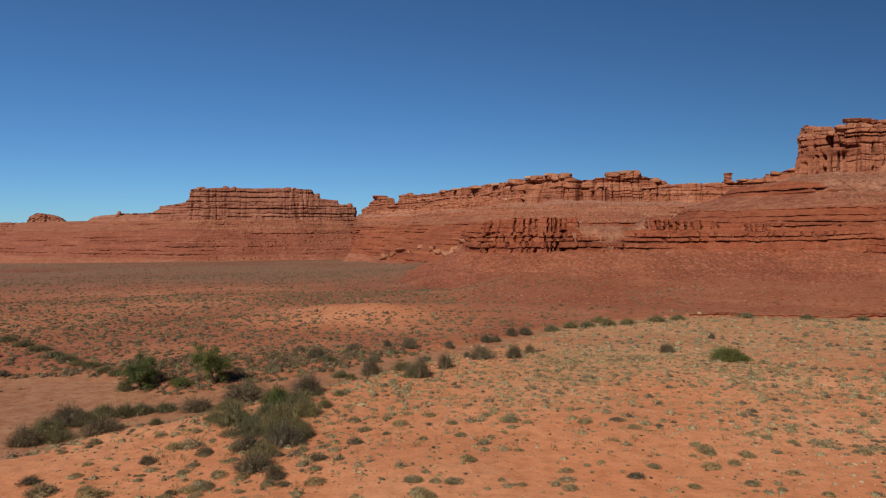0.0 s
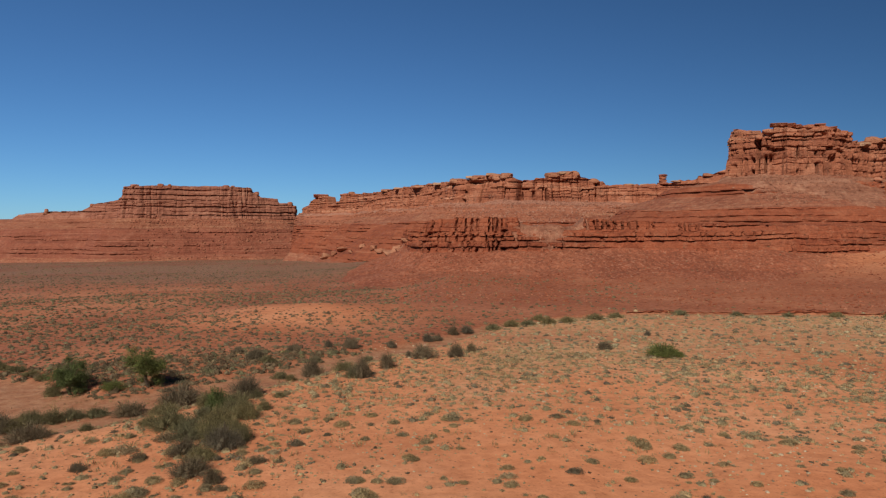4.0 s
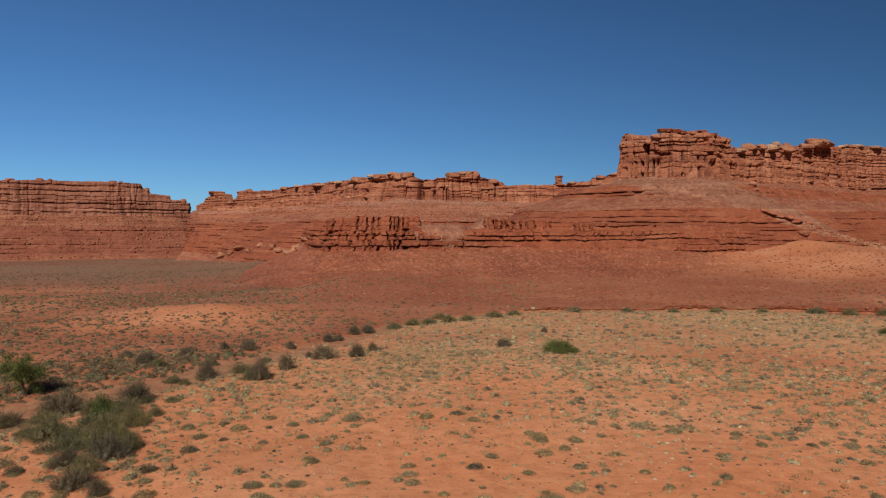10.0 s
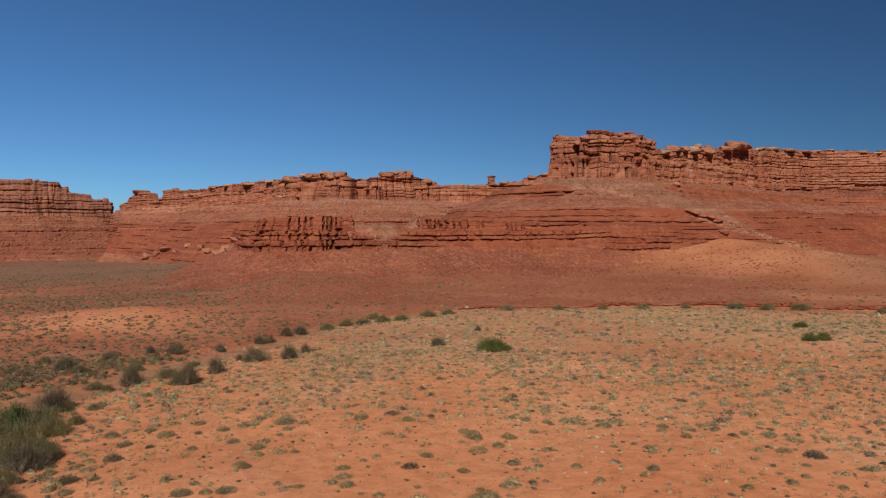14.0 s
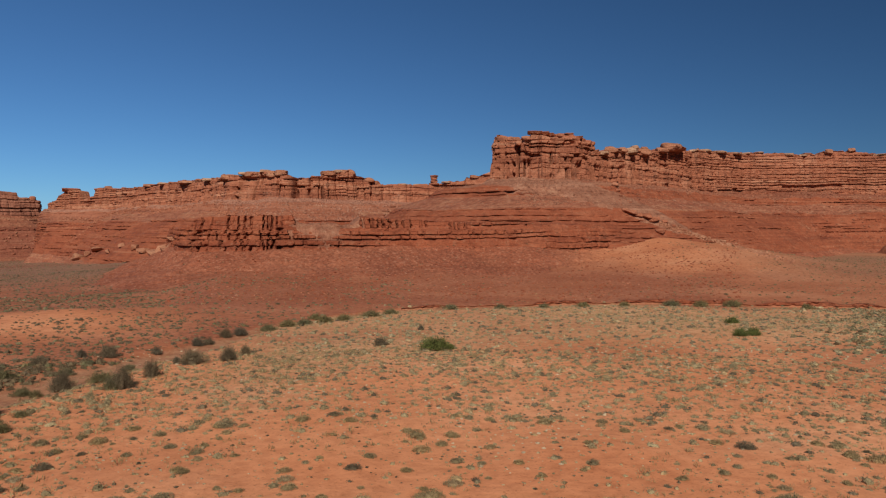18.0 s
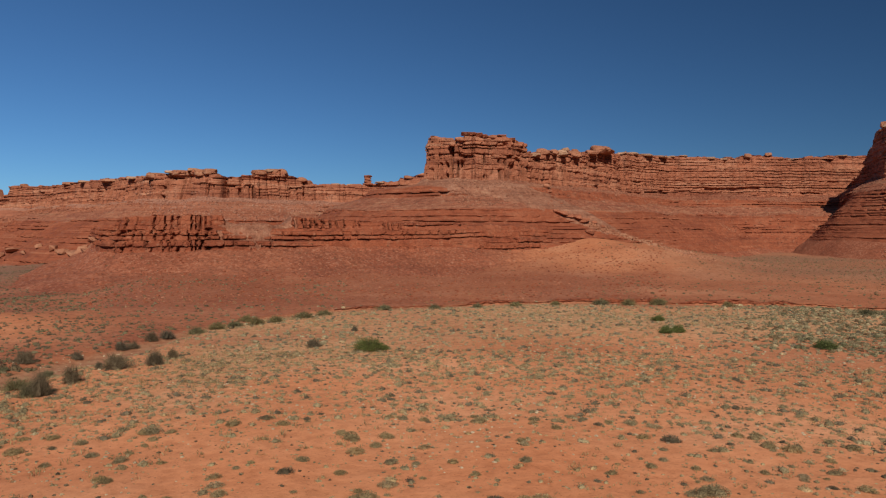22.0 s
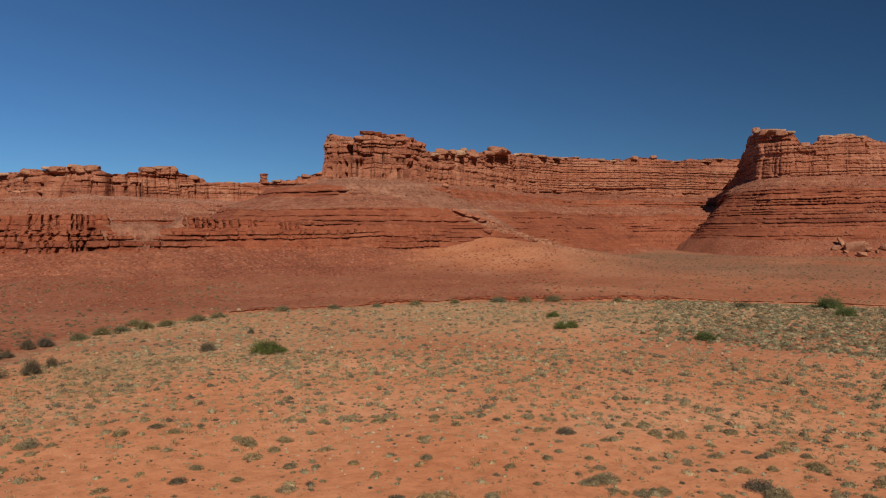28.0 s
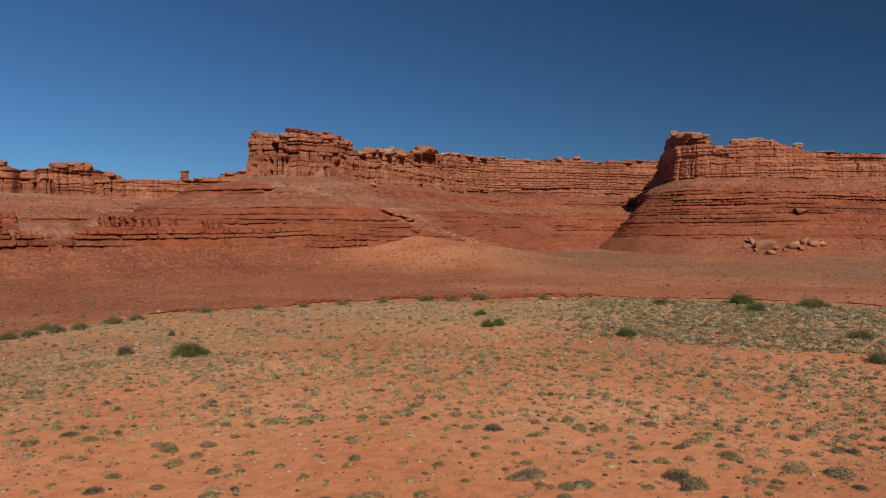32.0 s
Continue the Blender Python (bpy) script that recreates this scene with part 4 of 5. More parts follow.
def blades(count, seed, thick, inner=0.25, flat=0.0):
    """Fine twigs that fan out from the foot of a plant to an uneven dome of radius 1 and height 1."""
    g = np.random.default_rng(seed)
    d = g.normal(size=(count, 3))
    d[:, 2] = np.abs(d[:, 2]) * (1 - flat) + 0.08
    d /= np.linalg.norm(d, axis=1)[:, None]
    lump = 0.75 + 0.5 * hashed(np.floor(d[:, 0] * 2.4 + 9), np.floor(d[:, 1] * 2.4 + 9), np.floor(d[:, 2] * 2), seed)
    tip = d * (lump * (0.7 + 0.35 * g.random(count)))[:, None]
    foot = d * inner * g.random((count, 1)) * np.array([1.6, 1.6, 0.4])
    foot = foot + (tip - foot) * 0.35 * g.random((count, 1))
    side = np.cross(d, g.normal(size=(count, 3)))
    side *= thick * (0.6 + 0.8 * g.random((count, 1))) / (np.linalg.norm(side, axis=1)[:, None] + 1e-9)
    v = np.stack([foot, tip - side, tip + side], 1)
    v[..., 2] = np.maximum(v[..., 2], 0.0)
    return v.reshape(-1, 3)


def shrub(leaves, seed, leaf, domes=None, heart=0.8, sides=7, twigs=0.25):
    """A low clump: several flat domes of fine leaves and twigs that run together, over dark hearts."""
    g = np.random.default_rng(seed + 5)
    domes = domes or 2 + seed % 3
    out = []
    for k in range(domes):
        c = np.array([g.uniform(-0.6, 0.6), g.uniform(-0.35, 0.35), 0]) * (k > 0)
        f = g.uniform(0.4, 0.65) if k else 0.8
        tall = g.uniform(0.75, 1.1)
        v, t = core(seed * 7 + k, heart * f, heart * f, sides, ((0.0, 1.0), (0.45, 0.9), (0.8, 0.55)) if sides > 4 else ((0.0, 1.0), (0.6, 0.75)))
        n = max(3, int(leaves * f))
        b = np.concatenate([blades(int(n * twigs) + 1, seed * 3 + k, leaf * 0.4, 0.4), leaf_cloud(n, seed * 5 + k, leaf, low=0.02, upright=0.7, broad=0.2, shell=0.82)])
        squash = np.array([f, f, f * tall])
        out += [(v * np.array([1, 1, tall]) + c, t), loose(b * squash + c)]
    return joined(out)


def cloud_mesh(name, v, material):
    v, f = v if isinstance(v, tuple) else loose(v)
    ob = mesh_from(name, v, f, material)
    me = ob.data
    bpy.data.objects.remove(ob)
    return me


def stems_mesh(name, count, seed, spread, thick):
    g = random.Random(seed)
    bm = bmesh.new()
    for k in range(count):
        a = 2 * math.pi * (k + g.random() * 0.6) / count
        lean = g.uniform(0.15, 1.0) * spread
        prev = None
        for j in range(4):
            t = j / 3
            c = Vector((math.cos(a) * lean * t ** 1.3, math.sin(a) * lean * t ** 1.3, 0.85 * t * (1 - 0.25 * lean)))
            w = thick * (1 - 0.75 * t)
            ring = [bm.verts.new(c + Vector((math.cos(u) * w, math.sin(u) * w, 0))) for u in (0.3, 2.4, 4.5)]
            if prev:
                for q in range(3):
                    bm.faces.new((prev[q], prev[(q + 1) % 3], ring[(q + 1) % 3], ring[q]))
            prev = ring
    me = bpy.data.meshes.new(name)
    bm.to_mesh(me)
    bm.free()
    me.materials.append(BARK)
    return me


def centres_for(seed, n, flat=0.75):
    g = np.random.default_rng(seed)
    d = g.normal(size=(n, 3))
    d /= np.linalg.norm(d, axis=1)[:, None]
    d[:, 2] = np.abs(d[:, 2])
    p = d * (0.35 + 0.5 * g.random((n, 1)))
    p[:, 2] = 0.18 + p[:, 2] * flat
    return np.concatenate([p, 0.5 + 0.6 * g.random((n, 1))], 1)


BUSH = {}
for kind, mat, up in (("grey", GREY, 1.0), ("green", GREEN, 0.4), ("olive", OLIVE, 0.9)):
    for k in range(3):
        spots = centres_for(500 + k, 34)
        lumps = [core(40 + j, 0.16 * c[3], 0.24 * c[3], 5) for j, c in enumerate(spots)]
        v = joined([loose(blades(900, 700 + k, 0.008, 0.5)), loose(leaf_cloud(6500, 900 + k, 0.034, spots, 0.36, upright=up, broad=0.05))]
                   + [(p + c[:3] * np.array([0.75, 0.75, 0.8]) - np.array([0, 0, 0.14]), f) for (p, f), c in zip(lumps, spots)])
        v[0][:, 2] = np.maximum(v[0][:, 2], 0.0)
        BUSH[kind, k] = (cloud_mesh("foliage", v, mat), stems_mesh("stem", 16, 600 + k, 0.7, 0.018))


def bush(bearing, r, width, height, kind, label):
    x, y = polar(bearing, r)
    thing = tagged(new("bush"), label, "bush", "bushes along the wash")
    leaves, stems = BUSH[kind, dice.randrange(3)]
    for nm, me in (("foliage", leaves), ("stem", stems)):
        ob = new(nm, me)
        ob.parent = thing
    thing.matrix_world = Matrix.LocRotScale((x, y, floor_at(x, y) - 0.04), Euler((0, 0, dice.uniform(0, 6.28))), (width * 0.52, width * 0.52, height * 0.9))


GREYS = ((-5.8, 66.9, 2.1, 2.0), (-1.9, 63.1, 2.0, 2.1), (0.1, 67.2, 1.6, 1.6), (3.1, 73.0, 2.8, 1.5), (5.6, 73.4, 1.8, 1.6), (6.9, 76.5, 1.1, 1.2), (5.4, 90.3, 1.6, 1.3), (6.5, 91.9, 2.0, 1.2), (3.4, 86.1, 1.5, 1.2), (4.2, 86.8, 1.4, 1.0),
         (0.5, 81.9, 1.2, 1.0), (-2.7, 79.7, 2.1, 1.4), (-4.5, 80.3, 1.1, 1.0), (-7.3, 77.5, 1.3, 1.0), (1.9, 73.9, 0.8, 0.7), (17.4, 80.5, 1.8, 1.1), (20.6, 92.7, 0.9, 0.9), (-10.1, 74.0, 2.1, 1.4), (-11.4, 78.2, 1.5, 0.8))
OLIVES = ((-12.8, 49.5, 2.3, 1.4), (-10.8, 50.8, 2.0, 1.3), (-11.2, 45.8, 1.5, 1.2), (-16.4, 50.5, 3.1, 1.5), (-14.0, 52.0, 1.6, 1.0), (-25.5, 58.9, 2.1, 1.1), (-24.3, 58.3, 2.1, 1.1), (-22.9, 58.6, 1.9, 0.9), (-21.3, 58.4, 1.9, 0.8), (-22.0, 52.8, 1.1, 0.6),
          (-24.1, 67.3, 1.5, 1.1), (-9.5, 52.7, 1.2, 0.8), (-8.3, 56.6, 1.1, 0.5), (-17.8, 52.1, 1.6, 0.8), (-10.1, 57.0, 1.2, 0.7), (-3.3, 67.3, 2.2, 1.0), (-2.5, 63.1, 1.8, 1.1), (-8.3, 66.7, 1.6, 0.8), (-7.4, 65.6, 1.1, 0.7), (-5.6, 73.3, 1.4, 0.7),
          (-9.2, 72.1, 1.7, 0.9), (-1.4, 73.5, 1.4, 0.7))
FILLING = ((-13.6, 48.0, 2.4, 1.2), (-12.0, 47.5, 2.3, 1.2), (-11.9, 52.5, 2.6, 1.2), (-14.8, 49.0, 2.2, 1.0), (-13.3, 46.2, 2.0, 1.0), (-15.2, 47.0, 2.0, 0.9), (-14.2, 42.5, 2.0, 0.9), (-13.5, 55.5, 2.2, 1.2), (-11.6, 55.0, 2.4, 1.1),
           (-16.8, 55.5, 2.4, 1.0), (-26.6, 57.5, 2.4, 1.0), (-29.2, 56.0, 2.6, 1.1), (-28.4, 53.5, 2.2, 0.9))
DARKS = ((-15.6, 59.7, 3.6, 1.8), (-10.9, 57.7, 2.6, 1.9), (-12.5, 44.4, 2.3, 1.6), (-15.4, 44.0, 2.1, 1.1), (-15.0, 40.1, 2.4, 1.0), (-13.4, 38.4, 1.1, 0.9), (-19.1, 57.6, 2.7, 1.1), (-27.8, 57.9, 3.4, 1.6), (-25.7, 53.0, 3.0, 1.2), (-30.5, 53.6, 2.2, 1.5),
         (-30.3, 43.0, 1.2, 0.5), (-22.6, 43.7, 1.1, 0.5), (-31.7, 77.9, 1.2, 0.7), (-23.0, 69.1, 2.0, 2.4))
for t in ((-31.5, 98.7, 2.8, 0.9), (-30.5, 94.3, 2.7, 0.9), (-29.5, 89.7, 2.6, 0.9), (-28.6, 84.6, 2.5, 0.8), (-27.8, 81.7, 2.3, 0.8), (-27.1, 79.4, 2.0, 0.7), (-26.3, 77.4, 2.1, 0.7), (-25.4, 75.0, 1.8, 0.6), (-24.7, 73.2, 1.5, 0.6)):
    bush(*t, "olive", "low olive bush on the far edge of the wash")
for t in GREYS:
    bush(*t, "grey", "upright grey-green desert bush beside the dry wash")
for t in OLIVES + FILLING:
    bush(*t, "olive", "yellowish olive rabbitbrush in a thicket by the wash")
for t in DARKS:
    bush(*t, "grey", "dark twiggy bush in the thicket below the wash")
for t in ((-12.9, 53.9, 2.0, 1.9), (-20.2, 65.8, 2.0, 0.8)):
    bush(*t, "green", "bright green leafy bush beside the wash")
for t in ((21.7, 78.1, 3.7, 1.6), (45.0, 94, 1.9, 1.2), (45.9, 95, 1.9, 1.2), (55.9, 88, 2.8, 1.0), (64.0, 130, 4.6, 2.1), (65.1, 120, 3.3, 1.7), (44.4, 107, 2.1, 1.0), (22.6, 78.8, 2.3, 0.8)):
    bush(*t, "green", "low spreading green bush on the open sand")
for t in ((68.9, 131, 5.3, 1.6), (58.4, 126, 3.0, 1.1), (40.1, 127, 3.1, 1.2), (44.4, 129, 3.1, 1.3), (42.2, 128, 2.6, 1.3), (49.4, 130, 2.0, 1.0), (71.8, 97, 3.1, 1.4), (73.0, 81, 2.6, 1.3), (10.1, 98, 2.4, 1.1), (11.4, 100, 2.4, 1.0), (13.0, 101, 2.3, 1.2),
          (14.5, 103, 2.4, 1.0), (16.6, 106, 2.9, 1.1), (18.2, 109, 2.6, 1.0), (23.0, 115, 2.4, 1.0), (27, 119, 2.2, 0.9), (33.5, 123, 2.4, 1.0), (8.6, 95, 2.2, 1.1), (12.2, 104, 2.0, 1.0), (30.4, 121, 1.8, 0.9), (36.6, 125, 2.0, 0.9)):
    bush(*t, "olive", "dusty olive bush along the cut bank")


def tree(bearing, r, width, height, seed):
    x, y = polar(bearing, r)
    thing = tagged(new("tree"), "small green tree with an uneven open crown by the wash", "tree", "small trees by the wash")
    g = random.Random(seed)
    bm = bmesh.new()

    def limb(a, b, w0, w1):
        axis = (b - a).normalized()
        u = axis.orthogonal().normalized()
        w = axis.cross(u)
        prev = None
        for j in range(4):
            t = j / 3
            c = a.lerp(b, t) + u * 0.06 * math.sin(3 * t + seed) * height
            q = w0 + (w1 - w0) * t
            ring = [bm.verts.new(c + (u * math.cos(k * 1.0472) + w * math.sin(k * 1.0472)) * q) for k in range(6)]
            if prev:
                for k in range(6):
                    bm.faces.new((prev[k], prev[(k + 1) % 6], ring[(k + 1) % 6], ring[k]))
            prev = ring
    fork = Vector((0.05, 0, 0.32)) * height
    limb(Vector((0, 0, -0.1)), fork, 0.055 * height, 0.04 * height)
    part("trunk", bm, BARK, thing)
    centres = []
    for k in range(7):
        bm = bmesh.new()
        a = k * 0.9 + g.uniform(-0.3, 0.3)
        reach = g.uniform(0.25, 0.5) * width
        tip = Vector((math.cos(a) * reach, math.sin(a) * reach, height * g.uniform(0.5, 0.92)))
        limb(fork, tip, 0.03 * height, 0.008 * height)
        part("limb", bm, BARK, thing)
        for j in range(4):
            c = fork.lerp(tip, 0.55 + 0.15 * j) + Vector((g.uniform(-1, 1), g.uniform(-1, 1), g.uniform(-0.7, 0.7))) * 0.13 * width
            centres.append((*c, g.uniform(0.5, 1.1)))
    for k in range(8 if seed % 2 == 0 else 3):
        a = k * 1.1
        centres.append((math.cos(a) * 0.3 * width, math.sin(a) * 0.3 * width, height * g.uniform(0.12, 0.45), g.uniform(0.6, 1.0)))
    lumps = [core(90 + j, 0.05 * width * c[3], 0.08 * width * c[3], 5) for j, c in enumerate(centres)]
    v = joined([loose(leaf_cloud(11000, seed, 0.075, centres, 0.17 * width, upright=0.3))]
               + [(p + np.array(c[:3]) - np.array([0, 0, 0.05 * width]), f) for (p, f), c in zip(lumps, centres)])
    ob = new("crown", cloud_mesh("crown", v, GREEN))
    ob.parent = thing
    thing.location = (x, y, floor_at(x, y))


tree(-18.0, 65.7, 3.5, 3.6, 71)
tree(-23.0, 66.8, 3.2, 2.9, 72)


# ------------------------------------------------------------------ ground cover
def scatter(n, b0, b1, r0, r1):
    """Places spread evenly over a ring sector."""
    b = np.radians(gen.uniform(b0, b1, n))
    r = np.sqrt(gen.uniform(r0 ** 2, r1 ** 2, n))
    return r * np.sin(b), r * np.cos(b)


def cover(x, y):
    """How many shrubs stand there, from 0 to 1."""
    r, b = np.hypot(x, y), np.degrees(np.arctan2(x, y))
    R, w = wash_radius(b), np.interp(b, WB, WW)
    patch = 0.6 * fbm(x / 14, y / 14, 3, 61)
    field = 0.5 + 0.8 * patch
    field = np.where((r > R - 34) & (r < R) & (b > 6), 0.75 + 0.8 * patch, field)
    field = np.where((r > 62) & (r < 78) & (b > 10), field + 0.25, field)
    field = np.where((r < 47) & (b > 0), field * 0.62, field)
    field = field + step(46, 56, b) * step(80, 94, r + 6 * patch) * 0.8
    open_side = np.clip(step(-3, 7, b + 5 * fbm(x / 30, y / 30, 3, 62)), 0, 1)
    beyond = (1.0 + 0.6 * patch) * (1 - open_side) + (0.16 + 0.4 * patch) * open_side
    dune = np.exp(-((b + 6) / 8) ** 2 - ((r - 112) / 16) ** 2)
    beyond = beyond * (1 - 0.9 * dune)
    out = np.where(r < R, field, beyond)
    inside = np.abs(r - R) < w * np.where(b < 8, 1.0, 0.6)
    return np.clip(np.where(inside, 0.02, out), 0, 1)


def planted(n, b0, b1, r0, r1, density=cover):
    x, y = scatter(n, b0, b1, r0, r1)
    keep = gen.random(n) < density(x, y)
    return x[keep], y[keep]


def stuff(name, label, category, templates, x, y, z, size, height, material, sink=0.03):
    """Many small things in one mesh, each a turned and scaled template of triangles."""
    vs, fs, base = [], [], 0
    pick = gen.integers(0, len(templates), len(x))
    turn = gen.uniform(0, 6.283, len(x))
    for k, t in enumerate(templates):
        m = pick == k
        t, tri = t if isinstance(t, tuple) else loose(t)
        c, s = np.cos(turn[m])[:, None], np.sin(turn[m])[:, None]
        vx = (t[None, :, 0] * c - t[None, :, 1] * s) * size[m][:, None] + x[m][:, None]
        vy = (t[None, :, 0] * s + t[None, :, 1] * c) * size[m][:, None] + y[m][:, None]
        vz = t[None, :, 2] * height[m][:, None] + z[m][:, None] - sink
        vs.append(np.stack([vx, vy, vz], -1).reshape(-1, 3))
        fs.append((tri[None] + (base + np.arange(int(m.sum())) * len(t))[:, None, None]).reshape(-1, 3))
        base += int(m.sum()) * len(t)
    ob = mesh_from(name, np.concatenate(vs), np.concatenate(fs), material, smooth=False)
    return tagged(ob, label, category, kind="stuff")


SHRUB_NEAR = [shrub(1000, 40 + k, 0.066, None, 0.62) for k in range(6)]
SHRUB_MID = [shrub(40, 50 + k, 0.17, 2, 0.72, 5, 0.2) for k in range(6)]
SHRUB_FAR = [shrub(13, 60 + k, 0.26, 1 + k % 2, 0.8, 5, 0.2) for k in range(5)]
SHRUB_DOT = [shrub(5, 80 + k, 0.36, 1, 0.9, 4, 0.2) for k in range(4)]
TUFT = [leaf_cloud(12, 70 + k, 0.5, low=0.0, upright=2.2) for k in range(5)]


def sizes(n, mean, spread):
    return np.clip(np.exp(gen.normal(math.log(mean), spread, n)), mean * 0.35, mean * 2.2)


# the nearest low shrubs, each by itself
x, y = planted(1700, -30, 76, 33, 50)
n_own = 280
low_meshes = [cloud_mesh("sage_shrub", t, (SAGE, SAGE, DRY, SAGE, GREY, SAGE)[k]) for k, t in enumerate(SHRUB_NEAR)]
own = sizes(n_own, 0.42, 0.4)
zs = lay(x, y)
for k in range(n_own):
    ob = new("sage_shrub", low_meshes[k % 6])
    ob.matrix_world = Matrix.LocRotScale((x[k], y[k], zs[k] - 0.03), Euler((0, 0, 6.283 * gen.random())), (own[k], own[k], own[k] * gen.uniform(0.55, 0.8)))
    tagged(ob, ("low grey-green sagebrush clump on red sand", "low dry tan brush clump on red sand", "low dark twiggy clump on red sand")[(0, 0, 1, 0, 2, 0)[k % 6]], "shrub", "low shrubs on the sand")


def mixed(name, label, templates, x, y, mean, spread, flat, mats):
    """Shrubs of several colours, in shares."""
    kind = gen.random(len(x))
    low = 0.0
    for share, material, say in mats:
        m = (kind >= low) & (kind < low + share)
        low += share
        sz = sizes(int(m.sum()), mean, spread)
        stuff(name, say + " " + label, "shrubs", templates, x[m], y[m], lay(x[m], y[m]), sz, sz * flat, material)


OPEN = ((0.66, SAGE, "grey-green"), (0.14, DRY, "dry tan"), (0.2, GREY, "dark grey"))
DENSE = ((0.2, GREY, "dark grey"), (0.15, OLIVE, "dull olive"), (0.65, SCRUB, "dark brown"))
BELT = ((0.4, SAGE, "grey-green"), (0.35, OLIVE, "dull olive"), (0.25, SCRUB, "dark brown"))
BROWN = ((0.2, GREY, "dark grey"), (0.8, SCRUB, "dark brown"))
TINY = ((0.3, DRY, "dry yellowish"), (0.48, SAGE, "grey-green"), (0.22, SCRUB, "brown"))
x, y = x[n_own:], y[n_own:]
x2, y2 = planted(11500, -36, 78, 49, 78)
x, y = np.concatenate([x, x2]), np.concatenate([y, y2])
here = np.hypot(x, y) < wash_radius(np.degrees(np.arctan2(x, y)))
mixed("low_shrubs", "low shrubs scattered on red sand", SHRUB_MID, x[here], y[here], 0.3, 0.42, 0.75, OPEN)
mixed("low_shrubs", "low shrubs on the far rim of the wash", SHRUB_MID, x[~here], y[~here], 0.36, 0.42, 0.8, DENSE)
x, y = planted(15000, -30, 78, 36, 84, lambda x, y: np.clip(0.25 + 1.1 * cover(x, y), 0, 1) * (np.hypot(x, y) < wash_radius(np.degrees(np.arctan2(x, y))) - 3))
mixed("tiny_shrubs", "small tufts between the shrubs on red sand", SHRUB_DOT, x, y, 0.125, 0.35, 0.9, TINY)
x, y = planted(15500, -2, 78, 78, 150, lambda x, y: cover(x, y) * (np.hypot(x, y) < wash_radius(np.degrees(np.arctan2(x, y))) + 3))
mixed("low_shrubs", "low shrubs dotting the sandy flat", SHRUB_FAR, x, y, 0.3, 0.4, 0.75, OPEN)
def far_side(x, y):
    return cover(x, y) * (np.hypot(x, y) > wash_radius(np.degrees(np.arctan2(x, y))) + 1)


def rim_belt(x, y):
    b = np.degrees(np.arctan2(x, y))
    off = np.hypot(x, y) - wash_radius(b)
    return step(3, 4.5, off) * step(15, 8, off) * np.clip(0.35 + 1.2 * fbm(x / 7, y / 7, 3, 72), 0, 1)


x, y = planted(2600, -16, 9, 62, 110, rim_belt)
mixed("low_shrubs", "knee-high shrubs crowding the far rim of the wash", SHRUB_MID, x, y, 0.4, 0.35, 0.85, DENSE)
x, y = planted(9500, -38, 20, 110, 165, far_side)
mixed("low_shrubs", "low shrubs spread beyond the wash", SHRUB_DOT, x, y, 0.29, 0.4, 0.75, DENSE)
x, y = planted(7500, -38, 12, 66, 112, far_side)
mixed("low_shrubs", "low shrubs beyond the wash", SHRUB_FAR, x, y, 0.27, 0.4, 0.75, DENSE)
x, y = planted(12500, -38, 12, 160, 330)
mixed("plain_shrubs", "shrubs dense over the far plain", SHRUB_DOT, x, y, 0.33, 0.35, 0.65, BROWN)
x, y = planted(3500, -40, 1, 330, 800)
mixed("plain_shrubs", "scrub at the foot of the mesas", SHRUB_DOT, x, y, 0.6, 0.3, 0.6, DENSE)
x, y = planted(7500, 47, 79, 84, 133, lambda x, y: np.clip(step(47, 58, np.degrees(np.arctan2(x, y))) * (0.9 + fbm(x / 10, y / 10, 3, 64)), 0, 1))
mixed("low_shrubs", "shrubs in a dense belt before the bank", SHRUB_FAR, x, y, 0.36, 0.4, 0.7, BELT)
x, y = planted(9500, 40, 80, 134, 330, lambda x, y: np.clip(0.7 + fbm(x / 20, y / 20, 3, 65), 0, 1))
mixed("plain_shrubs", "shrubs on the red flat before the butte", SHRUB_DOT, x, y, 0.27, 0.35, 0.8, BROWN)


def straw_cover(x, y):
    return np.clip(0.05 + soils(x, y)[:, 1] * 1.1, 0, 1) * (1 - 0.6 * step(46, 56, np.degrees(np.arctan2(x, y))))


x, y = planted(13000, 0, 78, 60, 140, straw_cover)
sz = sizes(len(x), 0.2, 0.3)
stuff("dry_grass", "pale dry bunch grass in front of the bank", "grass", TUFT, x, y, lay(x, y), sz, sz * 0.9, STRAW)
x, y = planted(8000, -25, 78, 33, 78, lambda x, y: 0.35 + 0.8 * fbm(x / 9, y / 9, 3, 88))
sz = sizes(len(x), 0.18, 0.35)
stuff("dry_grass", "sparse straw-coloured grass tufts on the sand", "grass", TUFT, x, y, lay(x, y), sz, sz * 0.9, STRAW)


def stone_template(seed):
    bm = bmesh.new()
    bmesh.ops.create_icosphere(bm, subdivisions=1, radius=1)
    g = random.Random(seed)
    for v in bm.verts:
        v.co *= g.uniform(0.7, 1.15)
    bmesh.ops.triangulate(bm, faces=bm.faces)
    out = np.array([v.co[:] for f in bm.faces for v in f.verts])
    bm.free()
    return out


STONES = [stone_template(k) for k in range(4)]


def many_floor(x, y):
    return np.array([floor_at(a, b) for a, b in zip(x, y)])


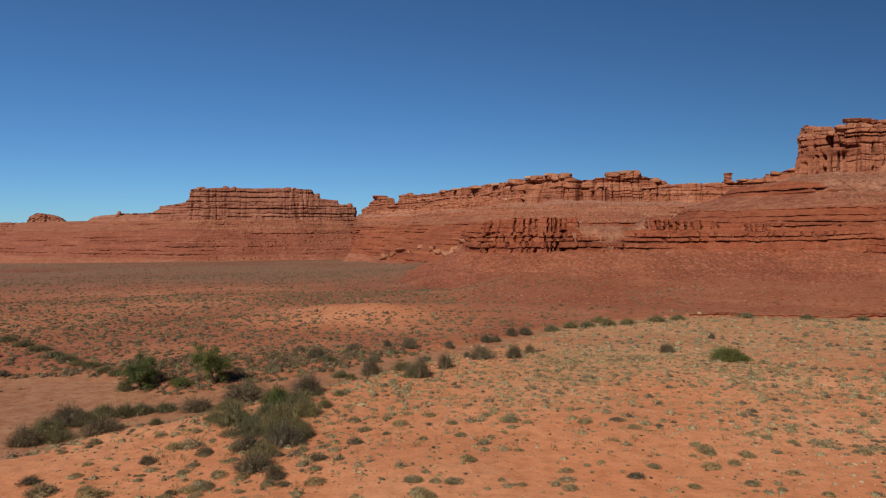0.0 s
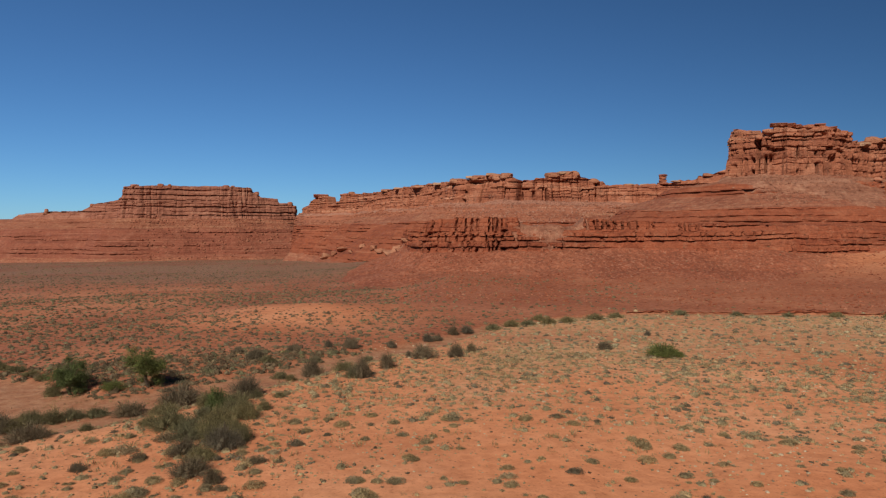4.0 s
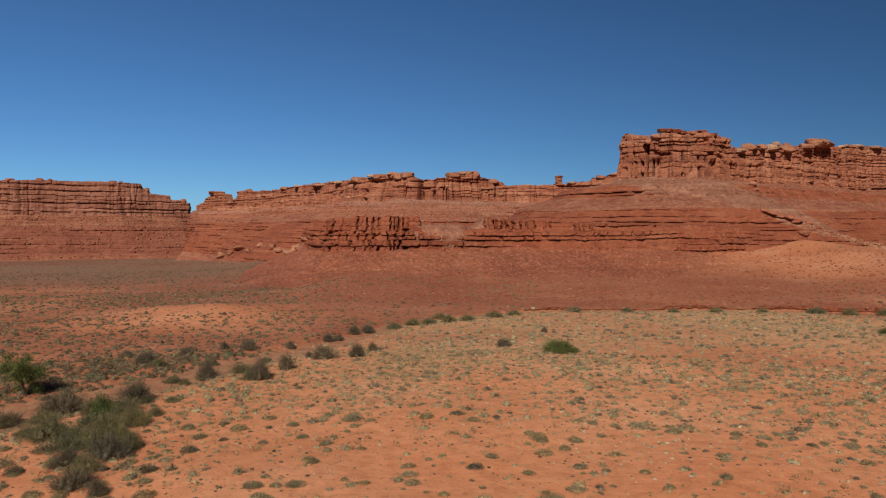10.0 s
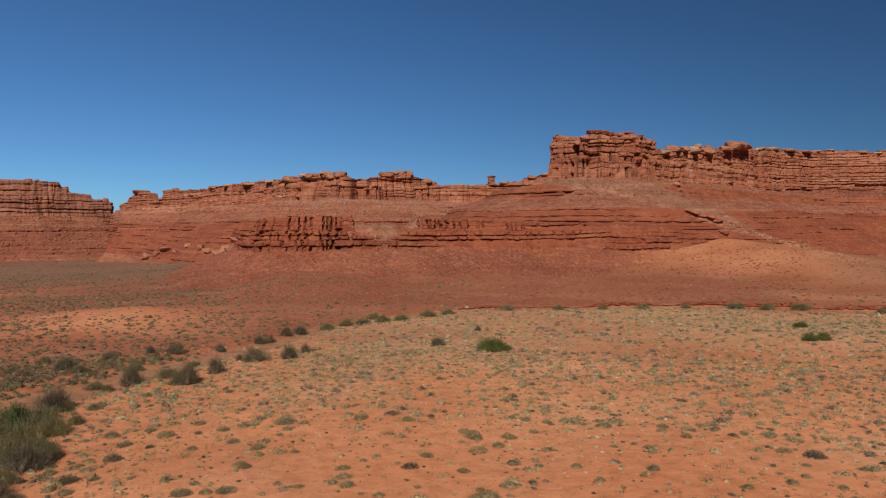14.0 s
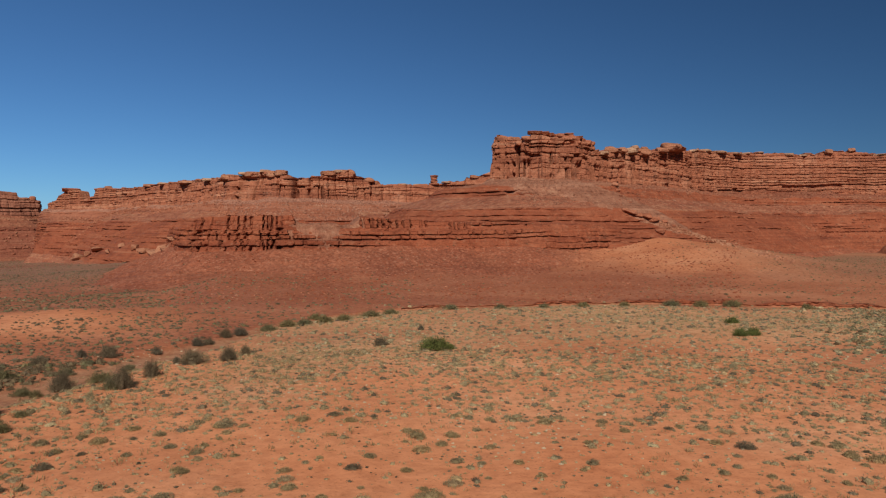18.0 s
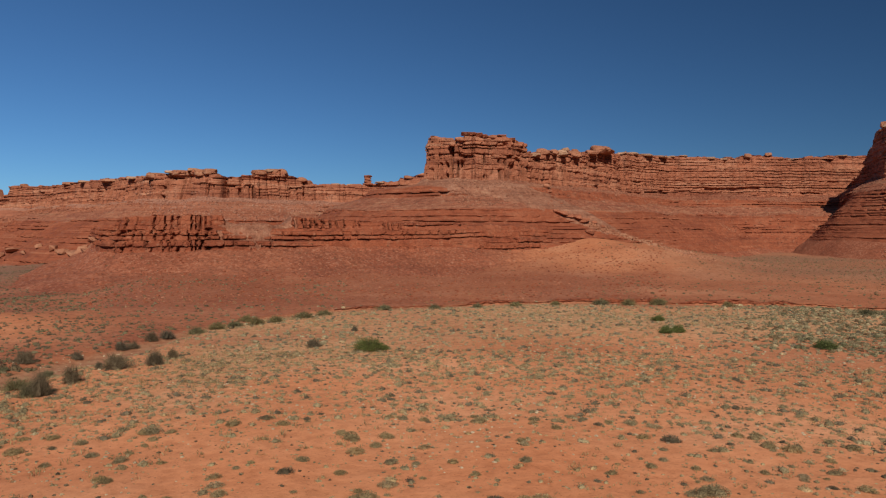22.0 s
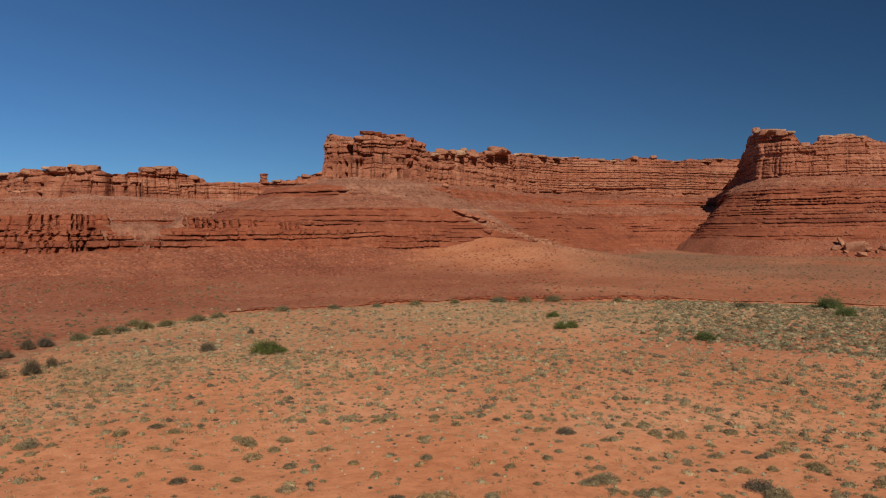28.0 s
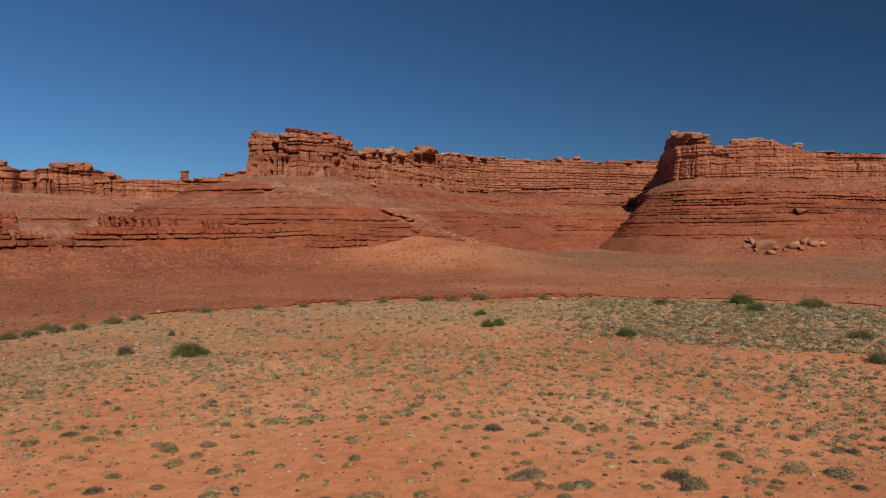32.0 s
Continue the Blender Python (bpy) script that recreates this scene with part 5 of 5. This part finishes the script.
# pale dried tussock domes, stood in for by the stone templates
x, y = planted(3400, -4, 70, 38, 84, lambda x, y: np.clip(0.35 + 1.4 * fbm(x / 10, y / 10, 3, 99), 0, 1))
sz = sizes(len(x), 0.085, 0.4)
stuff("pale_tussocks", "small pale dried tussocks on the sand, shaped like stones", "stones", STONES, x, y, lay(x, y), sz, sz * 0.7, PALE, 0.0)
for k, (count, mat, say) in enumerate(((1700, CLIFF_ROCK, "tan"), (3600, RED_ROCK, "dark red"))):
    x, y = scatter(count, 1, 45, 126, 232)
    sz = sizes(len(x), 0.18, 0.5)
    stuff("talus_stones", say + " rubble stones on the slope below the ledges", "stones", STONES, x, y, many_floor(x, y), sz, sz * 0.75, mat, 0.0)
x, y = scatter(900, 2, 45, 126, 235)
sz = sizes(len(x), 0.25, 0.4)
stuff("slope_shrubs", "small dark shrubs among the rubble", "shrubs", SHRUB_DOT, x, y, many_floor(x, y), sz, sz * 0.6, SCRUB)
def below(form, count, b0, b1, d0, d1):
    """Places on the slope in front of a rim, between two distances from it."""
    b = gen.uniform(b0, b1, count)
    order = np.argsort(form[4])
    r = np.interp(b, form[4][order], np.hypot(form[1], form[2])[order]) - d0 - (d1 - d0) * gen.random(count)
    return r * np.sin(np.radians(b)), r * np.cos(np.radians(b))


for form, count, b0, b1, d0, d1, mean, mat, say in ((RIDGE, 2600, 1, 26, 3, 42, 0.42, PALE_SCREE, "pale pink scree stones below the ridge cliffs"),
        (RIDGE, 900, -5, 8, 25, 62, 0.6, CLIFF_ROCK, "tan fallen stones at the foot of the ridge"), (TOWER, 2200, 26.5, 42, 2, 40, 0.3, GREY_SCREE, "grey-brown scree stones under the tower"),
        (TOWER, 1500, 36, 57, 4, 60, 0.36, SCREE, "red scree stones under the long cliff"), (RIGHT, 1300, 59, 74, 4, 58, 0.34, SCREE, "red scree stones on the slope of the butte"),
        (MESA, 900, -19, -7, 10, 70, 0.8, SCREE, "dark scree stones below the broad mesa")):
    x, y = below(form, count, b0, b1, d0, d1)
    sz = sizes(len(x), mean, 0.55)
    stuff("scree_stones", say, "stones", STONES, x, y, many_floor(x, y), sz, sz * 0.7, mat, 0.0)
# the trail of stones that runs on from the slide across the foot of the slopes
bs = gen.uniform(39.2, 48.5, 420)
es = np.interp(bs, (39.2, 42.5, 48.7), (0.3, -0.75, -2.5)) + gen.normal(0, 0.1, 420)
rs = np.array([on_slope(b, e) for b, e in zip(bs, es)])
x, y = rs * np.sin(np.radians(bs)), rs * np.cos(np.radians(bs))
sz = sizes(len(x), 0.4, 0.45)
stuff("slide_stones", "pale tan stones in a trail below the slide", "stones", STONES, x, y, many_floor(x, y), sz, sz * 0.7, CAP_ROCK, 0.0)
